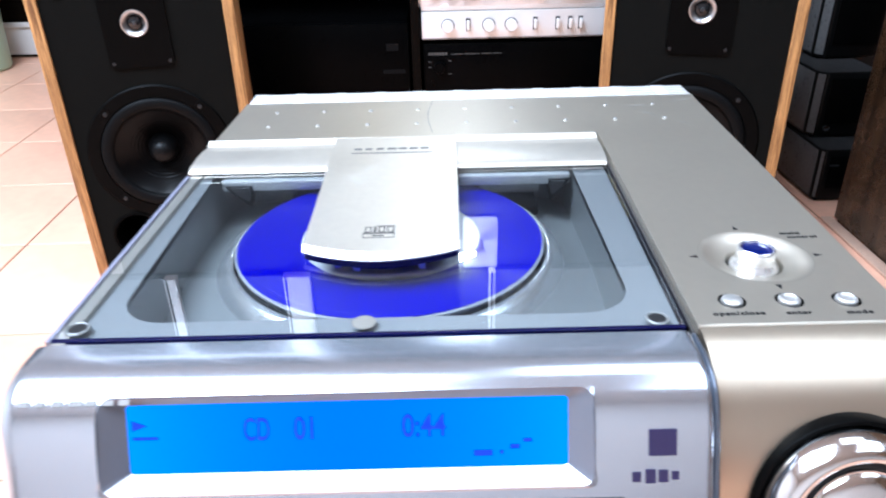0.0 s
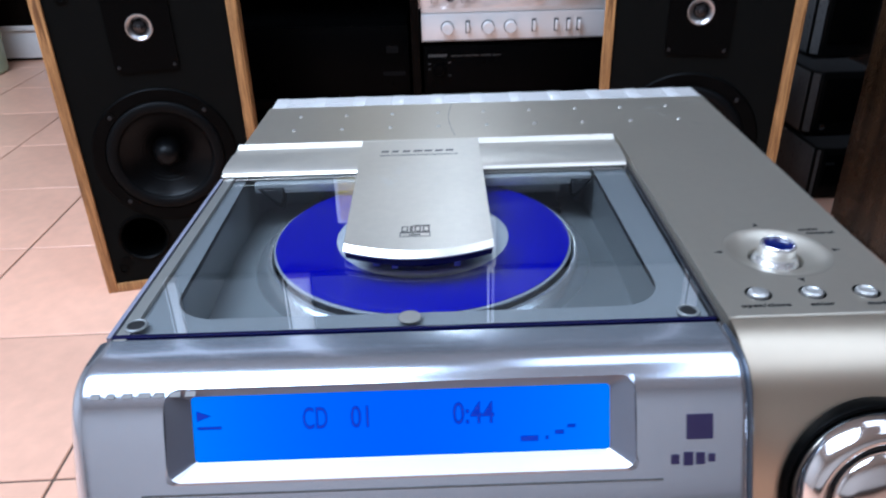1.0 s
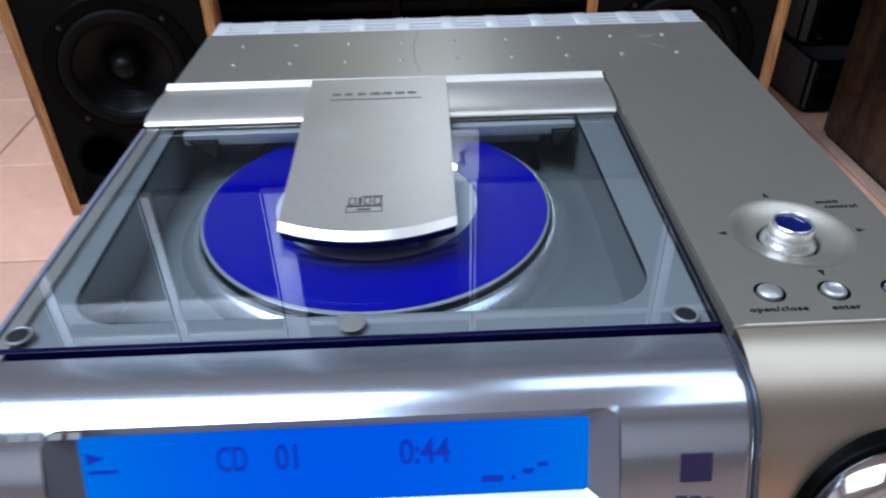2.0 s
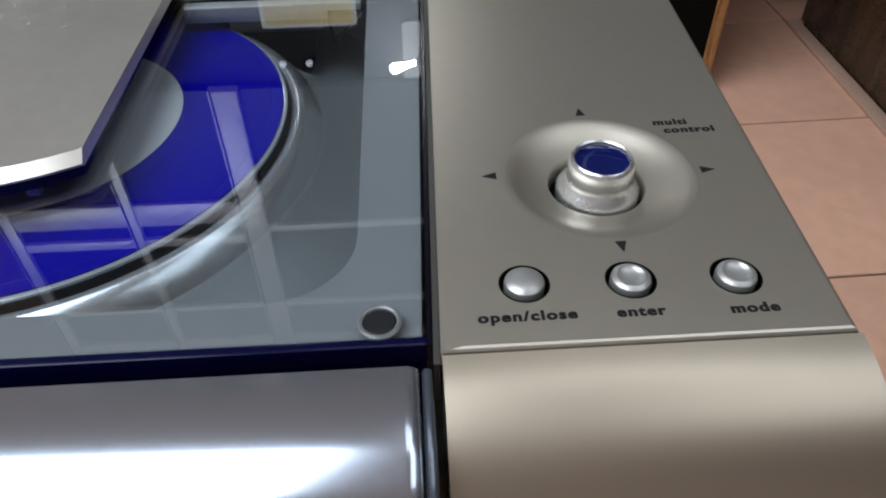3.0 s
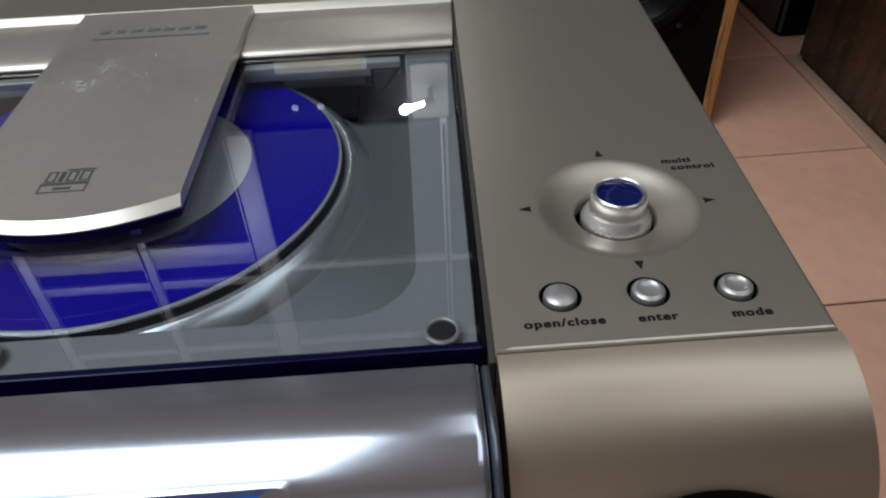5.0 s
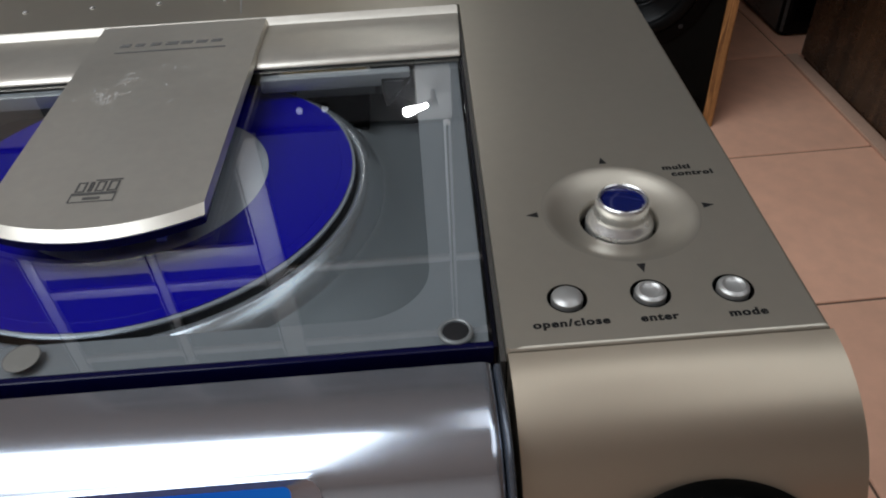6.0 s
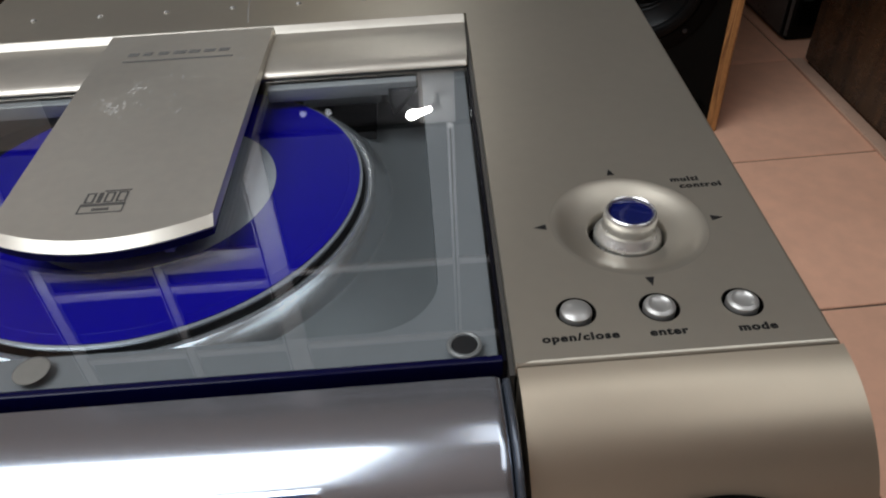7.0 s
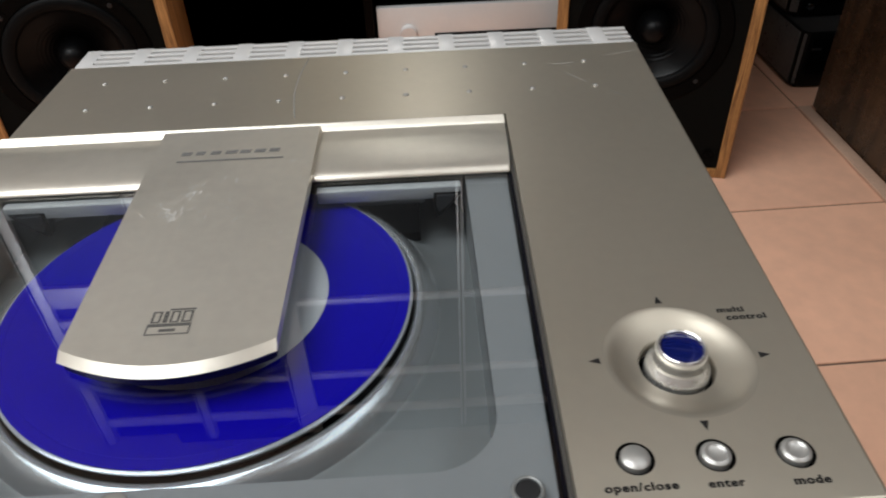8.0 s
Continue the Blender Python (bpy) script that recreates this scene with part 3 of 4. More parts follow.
def dark_deck(z, hgt):
    a = thing("tape_deck", -0.37, 1.45, z, "black tape deck in the dark bay of the rack", "tape deck")
    part("case", box(-0.604, -0.164, 1.275, 1.58, z + 0.0005, z + hgt, 0.002), AMPBLACK, a)
    part("fascia", box(-0.607, -0.161, 1.260, 1.2745, z + 0.0005, z + hgt, 0.0015), AMPBLACK, a)
    part("key_row", box(-0.214, -0.170, 1.2585, 1.2598, z + hgt * 0.30, z + hgt * 0.36), RUBBER, a)
    part("window", box(-0.206, -0.182, 1.2585, 1.2598, z + hgt * 0.62, z + hgt * 0.72), RUBBER, a)


dark_deck(0.2015, 0.14)


# ---- stack of charcoal boxes, wooden cabinet, far corner ----
def charcoal_box(x0, x1, y0, y1, z0, z1, ch, button):
    b = thing("small_loudspeaker", (x0 + x1) / 2, (y0 + y1) / 2, z0, "small charcoal plastic loudspeaker box with a chamfered corner, in a stack", "loudspeaker", "stacked charcoal boxes")
    prof = [(x0, y1), (x1, y1), (x1, y0), (x0 + ch, y0), (x0, y0 + ch)]
    bm = plate(prof, [], z0 + 0.004, z1)
    bmesh.ops.bevel(bm, geom=bm.edges[:], offset=0.003, segments=2, profile=0.5, affect="EDGES")
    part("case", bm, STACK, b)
    # thin sheets over the case, lighter where its faces catch light
    part("side_panel", box(x0 - 0.0022, x0 - 0.0003, y0 + ch + 0.004, y1 - 0.004, z0 + 0.010, z1 - 0.004, 0.0008), STACKSIDE, b, "side sheet with the light on it put into its grey")
    part("top_panel", plate([(x0 + 0.002, y1 - 0.003), (x1 - 0.003, y1 - 0.003), (x1 - 0.003, y0 + 0.003), (x0 + ch, y0 + 0.003), (x0 + 0.002, y0 + ch + 0.002)], [], z1 + 0.0001, z1 + 0.0004), STACKTOP, b, "top sheet with its dim light put into the grey")
    d0, d1 = 0.0003, 0.0016
    part("corner_panel", plate([(x0 + 0.003 - d0, y0 + ch - 0.003 - d0), (x0 + ch - 0.003 - d0, y0 + 0.003 - d0), (x0 + ch - 0.003 - d1, y0 + 0.003 - d1), (x0 + 0.003 - d1, y0 + ch - 0.003 - d1)], [], z0 + 0.010, z1 - 0.004), STACKSIDE, b, "chamfered corner sheet with its light put into the grey")
    part("front_grille", box(x0 + ch + 0.008, x1 - 0.006, y0 - 0.003, y0 - 0.0003, z0 + 0.03, z1 - 0.012, 0.001), BLACK, b)
    part("base", box(x0 + 0.01, x1 - 0.01, y0 + 0.01, y1 - 0.01, z0, z0 + 0.0038), BLACK, b)
    if button == "round":
        part("button", lathe([(0.007, 0), (0.006, 0.003), (0, 0.0035)], x0 + ch + 0.016, y0 - 0.0031, z0 + 0.022, "Y", 24), CHROME, b)
    else:
        part("slot", box(x0 + ch + 0.008, x0 + ch + 0.026, y0 - 0.0045, y0 - 0.0032, z1 - 0.032, z1 - 0.028), DARKSTEEL, b)


charcoal_box(0.632, 0.752, 1.128, 1.38, 0.0, 0.108, 0.010, "slot")
charcoal_box(0.632, 0.752, 1.198, 1.42, 0.1085, 0.240, 0.016, "round")
charcoal_box(0.668, 0.790, 1.300, 1.44, 0.2405, 0.560, 0.018, "slot")


def wooden_cabinet():
    c = thing("wooden_cabinet", 0.95, 0.35, 0, "tall dark walnut cabinet with a scuffed side standing on the tiles", "cabinet")
    part("body", box(0.634, 1.25, -0.75, 1.045, 0.007, 1.15, 0.004), DARKWOOD, c)
    part("plinth", box(0.640, 1.24, -0.74, 1.038, 0.0, 0.0066), DARKWOOD, c)
    part("floor_strip", box(0.611, 0.6335, -0.75, 1.050, 0.0005, 0.006, 0.0015), TAN, c, "thin tan strip along the floor")


wooden_cabinet()


def far_corner():
    k = thing("bookcase", -2.2, 2.62, 0, "tall dark bookcase on a white plinth", "bookcase")
    part("body", box(-3.3, -1.15, 2.58, 2.7155, 0.135, 1.7, 0.004), RACKWOOD, k)
    part("plinth", box(-3.3, -1.15, 2.60, 2.7155, 0.012, 0.112, 0.002), WHITE, k, "white plinth board")
    part("plinth_cap", box(-3.3, -1.15, 2.585, 2.7155, 0.1145, 0.1345, 0.003), WHITE, k)
    part("plinth_foot", box(-3.28, -1.17, 2.62, 2.7155, 0.0, 0.0115), BLACK, k)
    g = thing("waste_bin", -1.745, 2.42, 0, "pale green plastic bin on the tiled floor", "bin")
    part("body", lathe([(0.0, 0.002), (0.100, 0.002), (0.106, 0.010), (0.122, 0.33), (0.126, 0.335), (0.126, 0.345), (0.119, 0.345), (0.104, 0.012), (0.0, 0.010)], -1.745, 2.42, 0, "Z", 48), GREEN, g)


far_corner()


def partition():
    """The partition behind the rack: dark below, a framed glass front above, with a lit wall strip between."""
    tagged(part("wall_partition", box(-1.04, 1.30, 1.665, 1.74, 0, 2.5995), GREYWALL), "dark grey painted partition wall behind the rack", "wall", kind="structure")
    tagged(part("dado", box(-1.04, 1.30, 1.652, 1.6645, 0, 1.05), DARKWALL), "dark brown painted board on the lower partition", "panelling", kind="structure")
    c = thing("display_cabinet", 0.13, 1.64, 1.42, "glass-fronted wall cabinet with pale aluminium frames", "cabinet")
    part("back", box(-1.30, 1.29, 1.655, 1.6645, 1.40, 2.53), BLACK, c)
    posts = [(-1.268, 0.044), (-0.895, 0.036), (-0.530, 0.078), (0.036, 0.020), (0.63, 0.044), (1.265, 0.044)]
    for x, w in posts:
        part("mullion", box(x - w / 2, x + w / 2, 1.622, 1.6545, 1.40, 2.53, 0.003), FRAMEGREY, c)
        part("seam", box(x - w / 2 + 0.006, x - w / 2 + 0.011, 1.620, 1.6218, 1.40, 2.53), BLACK, c)
    for (a, wa), (b, wb) in zip(posts, posts[1:]):
        rails = [(1.775, 1.858), (1.912, 1.945)] if b < 0 else [(1.880, 1.902)]
        rails += [(2.222, 2.246), (2.405, 2.440)]
        low = 1.405
        for z0, z1 in rails:
            part("rail", box(a + wa / 2 + 0.0002, b - wb / 2 - 0.0002, 1.626, 1.6545, z0, z1, 0.003), FRAMEGREY, c)
            # the right-hand bays carry their reflected brightness as colour
            part("pane", box(a + wa / 2 + 0.0004, b - wb / 2 - 0.0004, 1.640, 1.646, low, z0 - 0.0002), PANE if b < 0.1 else GLAREPANE, c)
            low = z1 + 0.0002
    lp = thing("wall_lamp", -0.08, 1.60, 1.32, "small bright bulb lamp on the wall below the cabinet", "lamp")
    slant = Matrix.Rotation(radians(106), 4, "Y")
    part("bulb", lathe([(0.0, -0.030), (0.007, -0.028), (0.0115, -0.022), (0.0125, -0.014), (0.0105, -0.004), (0.0075, 0.006), (0.0060, 0.022), (0.0055, 0.040)], -0.052, 1.592, 1.330, turn=slant, seg=32), GLOW, lp, "small glowing bulb")
    part("socket", lathe([(0.0, 0.0402), (0.011, 0.0402), (0.012, 0.044), (0.012, 0.066), (0.0, 0.068)], -0.052, 1.592, 1.330, turn=slant, seg=28), WHITE, lp, "white lamp socket")
    part("arm", lathe([(0.0, 0.0), (0.008, 0.0), (0.008, 0.052), (0.0, 0.052)], 0.002, 1.6545, 1.314, "Y", 24), WHITE, lp)
    pl = plate(rounded(-0.046, 0.052, 1.240, 1.425, 0.012, 8), [], -0.004, 0.004)
    bmesh.ops.transform(pl, matrix=Matrix.Translation((0, 1.6600, 0)) @ Matrix.Rotation(radians(90), 4, "X"), verts=pl.verts)
    part("back_plate", pl, WHITE, lp, "rounded white plate behind the bulb")
    for x in (-0.362, -0.293):
        il = thing("indicator_lamp", x, 1.655, 1.345, "tiny dim round lamp on the wall above the print", "lamp", "small wall lamps")
        part("holder", lathe([(0.013, 0.0), (0.013, 0.008), (0.0, 0.008)], x, 1.6645, 1.345, "Y", 20), BLACK, il)
        part("lens", lathe([(0.0095, 0.0082), (0.0080, 0.0125), (0.0045, 0.0150), (0.0, 0.0158)], x, 1.6645, 1.345, "Y", 20), DIMGLOW, il, "dim glowing lens")
    p = thing("framed_print", -0.28, 1.655, 1.16, "yellowed paper print in a thin pale frame on the wall", "picture")
    part("frame", box(-0.395, -0.158, 1.646, 1.6645, 1.06, 1.240, 0.003), WHITE, p)
    part("sheet", box(-0.385, -0.168, 1.6435, 1.6458, 1.07, 1.230), PAPER, p)


partition()


# ---- the compact disc receiver ----
TOP = 0.490
SEAM = ((-0.0305, -0.012), (-0.0257, 0.1565))


def edge_x(y):
    """The right-hand edge of the top panel."""
    return 0.0318 + (0.0408 - 0.0318) * (y + 0.012) / 0.251


def left_x(y):
    """The left-hand edge of the receiver."""
    return -0.2165 + 0.022 * (y + 0.006)


def seam_x(y):
    return SEAM[0][0] + (SEAM[1][0] - SEAM[0][0]) * (y + 0.012) / 0.1685


stand = thing("equipment_stand", -0.09, 0.09, 0, "plain dark wooden stand under the receiver", "stand")
part("top", box(-0.20, 0.02, -0.02, 0.22, 0.325, 0.3445, 0.002), RACKWOOD, stand)
for sx, sy in ((-0.195, -0.015), (-0.02, -0.015), (-0.195, 0.18), (-0.02, 0.18)):
    part("leg", box(sx, sx + 0.035, sy, sy + 0.035, 0, 0.3248, 0.001), RACKWOOD, stand)

unit = thing("cd_receiver", -0.09, 0.09, 0.345, "silver compact disc receiver with a clear lid and lit blue display", "stereo")

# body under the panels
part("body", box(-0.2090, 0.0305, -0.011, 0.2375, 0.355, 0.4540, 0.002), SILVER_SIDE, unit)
side = bmesh.new()
sv = [side.verts.new(p) for p in ((0.0306, -0.0115, 0.355), (0.0306, 0.238, 0.355), (edge_x(0.238) - 0.0012, 0.238, 0.4868), (edge_x(-0.0115) - 0.0012, -0.0115, 0.4868),
                                  (0.0270, -0.0115, 0.355), (0.0270, 0.238, 0.355), (0.0270, 0.238, 0.4868), (0.0270, -0.0115, 0.4868))]
for f in ((0, 1, 2, 3), (7, 6, 5, 4), (0, 3, 7, 4), (1, 5, 6, 2), (3, 2, 6, 7), (0, 4, 5, 1)):
    side.faces.new([sv[k] for k in f])
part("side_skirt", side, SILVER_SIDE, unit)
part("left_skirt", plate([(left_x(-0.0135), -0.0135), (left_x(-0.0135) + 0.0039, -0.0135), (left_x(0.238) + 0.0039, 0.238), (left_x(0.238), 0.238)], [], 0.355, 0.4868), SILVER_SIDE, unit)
part("back_panel", box(-0.2085, 0.0300, 0.2376, 0.2395, 0.355, 0.4860), BLACK, unit)
for fx, fy in ((-0.19, 0.0), (0.01, 0.0), (-0.19, 0.21), (0.01, 0.21)):
    part("foot", lathe([(0.012, 0), (0.013, 0.002), (0.013, 0.0098), (0, 0.0098)], fx, fy, 0.345, "Z", 24), RUBBER, unit)

# top panel: one plate round the lid, with openings for the keys and the control dish
JX, JY = 0.0013, 0.0290
BUTTONS = [(-0.0165, 0.0013), (0.0005, 0.0010), (0.0174, 0.0007)]
outline = [(seam_x(-0.0115), -0.0115), (edge_x(-0.0115), -0.0115), (edge_x(0.2195), 0.2195), (left_x(0.2195), 0.2195), (left_x(0.1575), 0.1575), (seam_x(0.1575), 0.1575)]
top = plate(outline, [circle(JX, JY, 0.0182, 96)] + [circle(x, y, 0.0040, 32) for x, y in BUTTONS], TOP - 0.0030, TOP)
right = [e for e in top.edges if all(v.co.z > TOP - 1e-4 for v in e.verts) and (all(abs(v.co.x - edge_x(v.co.y)) < 1e-4 for v in e.verts) or all(abs(v.co.y + 0.0115) < 1e-4 for v in e.verts))]
bmesh.ops.bevel(top, geom=right, offset=0.0009, segments=3, profile=0.5, affect="EDGES")
panel = part("top_panel", top, SILVER, unit, "champagne silver top panel", smooth=14)

# control dish, stick and printed marks
part("control_dish", lathe([(0.01825, 0.0), (0.0180, 0.0), (0.0173, -0.00006), (0.0164, -0.0003), (0.0152, -0.0008), (0.0138, -0.0015), (0.0122, -0.0021), (0.0106, -0.0025), (0.0097, -0.0027), (0.0093, -0.0028), (0.0091, -0.0031), (0.0090, -0.0090)], JX, JY, TOP, "Z", 96), DISH, unit)
part("stick_well", lathe([(0.0091, -0.0068), (0.0, -0.0070)], JX, JY, TOP, "Z", 48), BLACK, unit)
SX, SY = JX + 0.0008, JY + 0.0013
stick = part("control_stick", lathe([(0.0080, -0.0068), (0.0080, -0.0046), (0.0079, -0.0042), (0.0076, -0.0038), (0.0070, -0.0030), (0.0066, -0.0025), (0.0063, -0.0020), (0.0062, -0.0013), (0.0062, 0.0), (0.0062, 0.0012),
                                     (0.0061, 0.0018), (0.0058, 0.0023), (0.0055, 0.0025), (0.0052, 0.0023), (0.0051, 0.0010)], SX, SY, TOP, "Z", 72), STICKMAT, unit, "silver control stick", smooth=40)
part("stick_cap", lathe([(0.00515, 0.0015), (0.0048, 0.0013), (0.0042, 0.0012), (0.0022, 0.00112), (0.0, 0.0011)], SX, SY, TOP, "Z", 56), BLUECAP, stick, "glossy blue cap")


def triangle(x, y, a, r=0.00125):
    pts = [(x + r * 1.1 * math.cos(radians(a + k)) * (1.25 if k == 0 else 1), y + r * 1.1 * math.sin(radians(a + k)) * (1.25 if k == 0 else 1)) for k in (0, 135, 225)]
    return plate(pts, [], TOP + 0.00002, TOP + 0.00010)


for ax, ay, a in ((0.0018, 0.0492, 90), (0.0010, 0.0090, 270), (-0.0188, 0.0293, 180), (0.0216, 0.0284, 0)):
    part("arrow_mark", triangle(ax, ay, a), INK, panel)
for k, (bx, by) in enumerate(BUTTONS):
    part("key_well", lathe([(0.0041, 0.00005), (0.00385, 0.00005), (0.0038, -0.0030), (0.0, -0.0030)], bx, by, TOP, "Z", 40), BLACK, unit)
    crown = [(0.0032, -0.0028), (0.00328, 0.0000), (0.0031, 0.0006), (0.0027, 0.0009)] + ([(0.0018, 0.0012), (0.0, 0.0014)] if k == 0 else [(0.0023, 0.0010), (0.0020, 0.0007), (0.0012, 0.0005), (0.0, 0.0004)])
    part("key", lathe(crown, bx, by, TOP, "Z", 48), KEYMAT, unit, "domed silver push key" if k == 0 else "dished silver push key")
lettering("key_word", "open/close", -0.0246, -0.0064, TOP + 0.00008, 0.0026, INK, panel, 1.14, 0.00005, spacing=1.16, double=0.00012)
lettering("key_word", "enter", -0.0034, -0.0066, TOP + 0.00008, 0.0026, INK, panel, 1.14, 0.00005, spacing=1.16, double=0.00012)
lettering("key_word", "mode", 0.0140, -0.0070, TOP + 0.00008, 0.0026, INK, panel, 1.14, 0.00005, spacing=1.16, double=0.00012)
lettering("key_word", "multi", 0.0157, 0.0436, TOP + 0.00008, 0.0026, INK, panel, 1.14, 0.00005, spacing=1.16, double=0.00012)
lettering("key_word", "control", 0.0172, 0.0408, TOP + 0.00008, 0.0026, INK, panel, 1.14, 0.00005, spacing=1.16, double=0.00012)

# two rows of small studs and the vent at the rear
for i in range(9):
    for y in (0.1776, 0.2015):
        part("stud", lathe([(0.00115, 0), (0.0010, 0.0004), (0.0005, 0.0007), (0, 0.0008)], 0.0130 - 0.0255 * i, y, TOP, "Z", 14), KEYMAT, panel)
vent = part("vent_base", box(-0.2105, edge_x(0.23) - 0.0008, 0.2197, 0.2393, 0.4840, 0.4872), KEYMAT, unit)
for k in range(4):
    y = 0.2202 + 0.0051 * k
    part("rib", box(-0.2108, edge_x(0.23) - 0.0008, y, y + 0.0030, 0.4873, 0.4899, 0.0005, 2), VENTMAT, vent)
for k in range(11):
    x = -0.2106 + 0.0232 * k
    part("bridge", box(x, min(x + 0.0072, 0.0402), 0.2199, 0.2391, 0.4873, 0.4900, 0.0004), VENTMAT, vent)

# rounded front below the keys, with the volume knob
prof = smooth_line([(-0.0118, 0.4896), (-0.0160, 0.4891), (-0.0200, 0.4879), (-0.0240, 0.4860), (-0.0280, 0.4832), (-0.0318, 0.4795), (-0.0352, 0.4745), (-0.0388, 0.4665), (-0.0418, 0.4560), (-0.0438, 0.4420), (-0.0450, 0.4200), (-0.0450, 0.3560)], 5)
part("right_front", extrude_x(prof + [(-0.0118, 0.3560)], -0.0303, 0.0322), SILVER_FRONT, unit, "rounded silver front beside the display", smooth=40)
tilt = Matrix.Rotation(radians(90 - 14), 4, "X")
kn = part("volume_ring", lathe([(0.0236, -0.006), (0.0258, -0.004), (0.0258, 0.0028), (0.0254, 0.0036), (0.0243, 0.0036), (0.0236, 0.0020)], 0.0040, -0.0410, 0.4520, turn=tilt, seg=96), BLACK, unit, "black collar round the knob")
part("volume_knob", lathe([(0.0238, -0.002), (0.0237, 0.0030), (0.0230, 0.0062), (0.0212, 0.0092), (0.0194, 0.0106), (0.0180, 0.0108), (0.0172, 0.0102), (0.0168, 0.0090)], 0.0040, -0.0410, 0.4520, turn=tilt, seg=96), CHROME, kn, "mirror chrome volume knob", smooth=60)
part("knob_groove", lathe([(0.0169, 0.0092), (0.0160, 0.0086), (0.0150, 0.0088)], 0.0040, -0.0410, 0.4520, turn=tilt, seg=96), GLOSSBLACK, kn, "black groove in the knob")
part("knob_dome", lathe([(0.0151, 0.0086), (0.0149, 0.0100), (0.0140, 0.0112), (0.0105, 0.0124), (0.0055, 0.0130), (0.0, 0.0132)], 0.0040, -0.0410, 0.4520, turn=tilt, seg=96), CHROME, kn, "chrome dome of the knob", smooth=60)

# lid front: curved lacquered fascia with the display window
X0, X1 = -0.2190, -0.0338
lid_line = smooth_line([(-0.0140, 0.4904), (-0.0190, 0.4905), (-0.0240, 0.4904), (-0.0298, 0.4893), (-0.0345, 0.4865), (-0.0380, 0.4822), (-0.0408, 0.4760), (-0.0443, 0.4672), (-0.0490, 0.4560), (-0.0528, 0.4460), (-0.0545, 0.4330), (-0.0550, 0.4000), (-0.0550, 0.3560)], 5)
length = [0.0]
for a, b in zip(lid_line, lid_line[1:]):
    length.append(length[-1] + math.dist(a, b))


def on_lid(s):
    """The place (y, z) and outward direction at a length s along the fascia."""
    for k in range(len(length) - 1):
        if s <= length[k + 1] or k == len(length) - 2:
            t = (s - length[k]) / (length[k + 1] - length[k])
            a, b = Vector(lid_line[k]), Vector(lid_line[k + 1])
            d = (b - a).normalized()
            return a.lerp(b, t), Vector((d.y, -d.x))
    return None


def s_at(z):
    for k in range(len(length) - 1):
        if lid_line[k][1] >= z >= lid_line[k + 1][1] and lid_line[k][0] < -0.02:
            return length[k] + (length[k + 1] - length[k]) * (lid_line[k][1] - z) / (lid_line[k][1] - lid_line[k + 1][1])
    return 0.0


SA, SB = s_at(0.4878), s_at(0.4632)
WX0, WX1 = -0.1940, -0.0632


def end_round(x):
    """Draws the fascia in a little near its two ends."""
    r = 0.006 if x < (X0 + X1) / 2 else 0.0022
    e = min(x - X0, X1 - x)
    return 0.0 if e >= r else -(r - math.sqrt(max(0.0, r * r - (r - e) ** 2))) * 0.55


fas = bmesh.new()
xs = sorted([X0 + 0.006 * (1 - math.cos(math.pi / 2 * k / 6)) for k in range(7)] + [X1 - 0.0022 * (1 - math.cos(math.pi / 2 * k / 6)) for k in range(7)] + [WX0 + 0.0012, WX1 - 0.0012] + [-0.15, -0.12, -0.09])
ss = sorted([v for v in length if not (SA + 0.0004 < v < SA + 0.0020 or SB - 0.0020 < v < SB - 0.0004)] + [SA + 0.0012, SB - 0.0012])
grid = {}
for i, x in enumerate(xs):
    for j, sv_ in enumerate(ss):
        p, nrm = on_lid(sv_)
        q = p + nrm * end_round(x)
        grid[i, j] = fas.verts.new((x, q.x, q.y))
for i in range(len(xs) - 1):
    for j in range(len(ss) - 1):
        mx, ms = (xs[i] + xs[i + 1]) / 2, (ss[j] + ss[j + 1]) / 2
        if WX0 + 0.0011 < mx < WX1 - 0.0011 and SA + 0.0011 < ms < SB - 0.0011:
            continue
        fas.faces.new((grid[i, j], grid[i + 1, j], grid[i + 1, j + 1], grid[i, j + 1]))
for i0 in (0, len(xs) - 1):
    lip = [fas.verts.new((xs[i0], min(-0.0140, grid[i0, j].co.y + 0.02), grid[i0, j].co.z - 0.0005)) for j in range(len(ss))]
    for j in range(len(ss) - 1):
        fas.faces.new((grid[i0, j], grid[i0, j + 1], lip[j + 1], lip[j]))
fascia = part("lid_fascia", fas, FRONT, unit, "glossy silver lid front", smooth=50)
part("fascia_core", box(X0 + 0.002, X1 - 0.001, -0.0300, -0.0120, 0.3560, 0.4780), BLACK, unit)

# bezel: thin lip in the fascia's own lacquer, slopes in to the display with shade in their grey, ledge below with light
# in its pale colour
DT, DB = Vector((-0.0325, 0.4836)), Vector((-0.0392, 0.4658))


def window_loop(bm, inset, lift, r):
    loop = []
    for x, y in rounded(WX0 + inset, WX1 - inset, 0.0, SB - SA - 2 * inset, r, 6):
        p, nrm = on_lid(SB - inset - y)
        q = p + nrm * lift
        loop.append(bm.verts.new((x, q.x, q.y)))
    return loop


def display_loop(bm):
    loop = []
    for x, y in rounded(WX0 + 0.0074, WX1 - 0.0074, 0.0, 0.0190, 0.0012, 6):
        p = DB.lerp(DT, y / 0.0190)
        loop.append(bm.verts.new((x, p.x, p.y)))
    return loop


def bridge(bm, a, b, keep):
    for k in range(len(a)):
        j = (k + 1) % len(a)
        if keep(k):
            bm.faces.new((a[k], a[j], b[j], b[k]))


lip = bmesh.new()
bridge(lip, window_loop(lip, 0.0, -0.00008, 0.0010), window_loop(lip, 0.0014, 0.00008, 0.0036), lambda k: True)
part("display_lip", lip, FRONT, fascia, smooth=50)
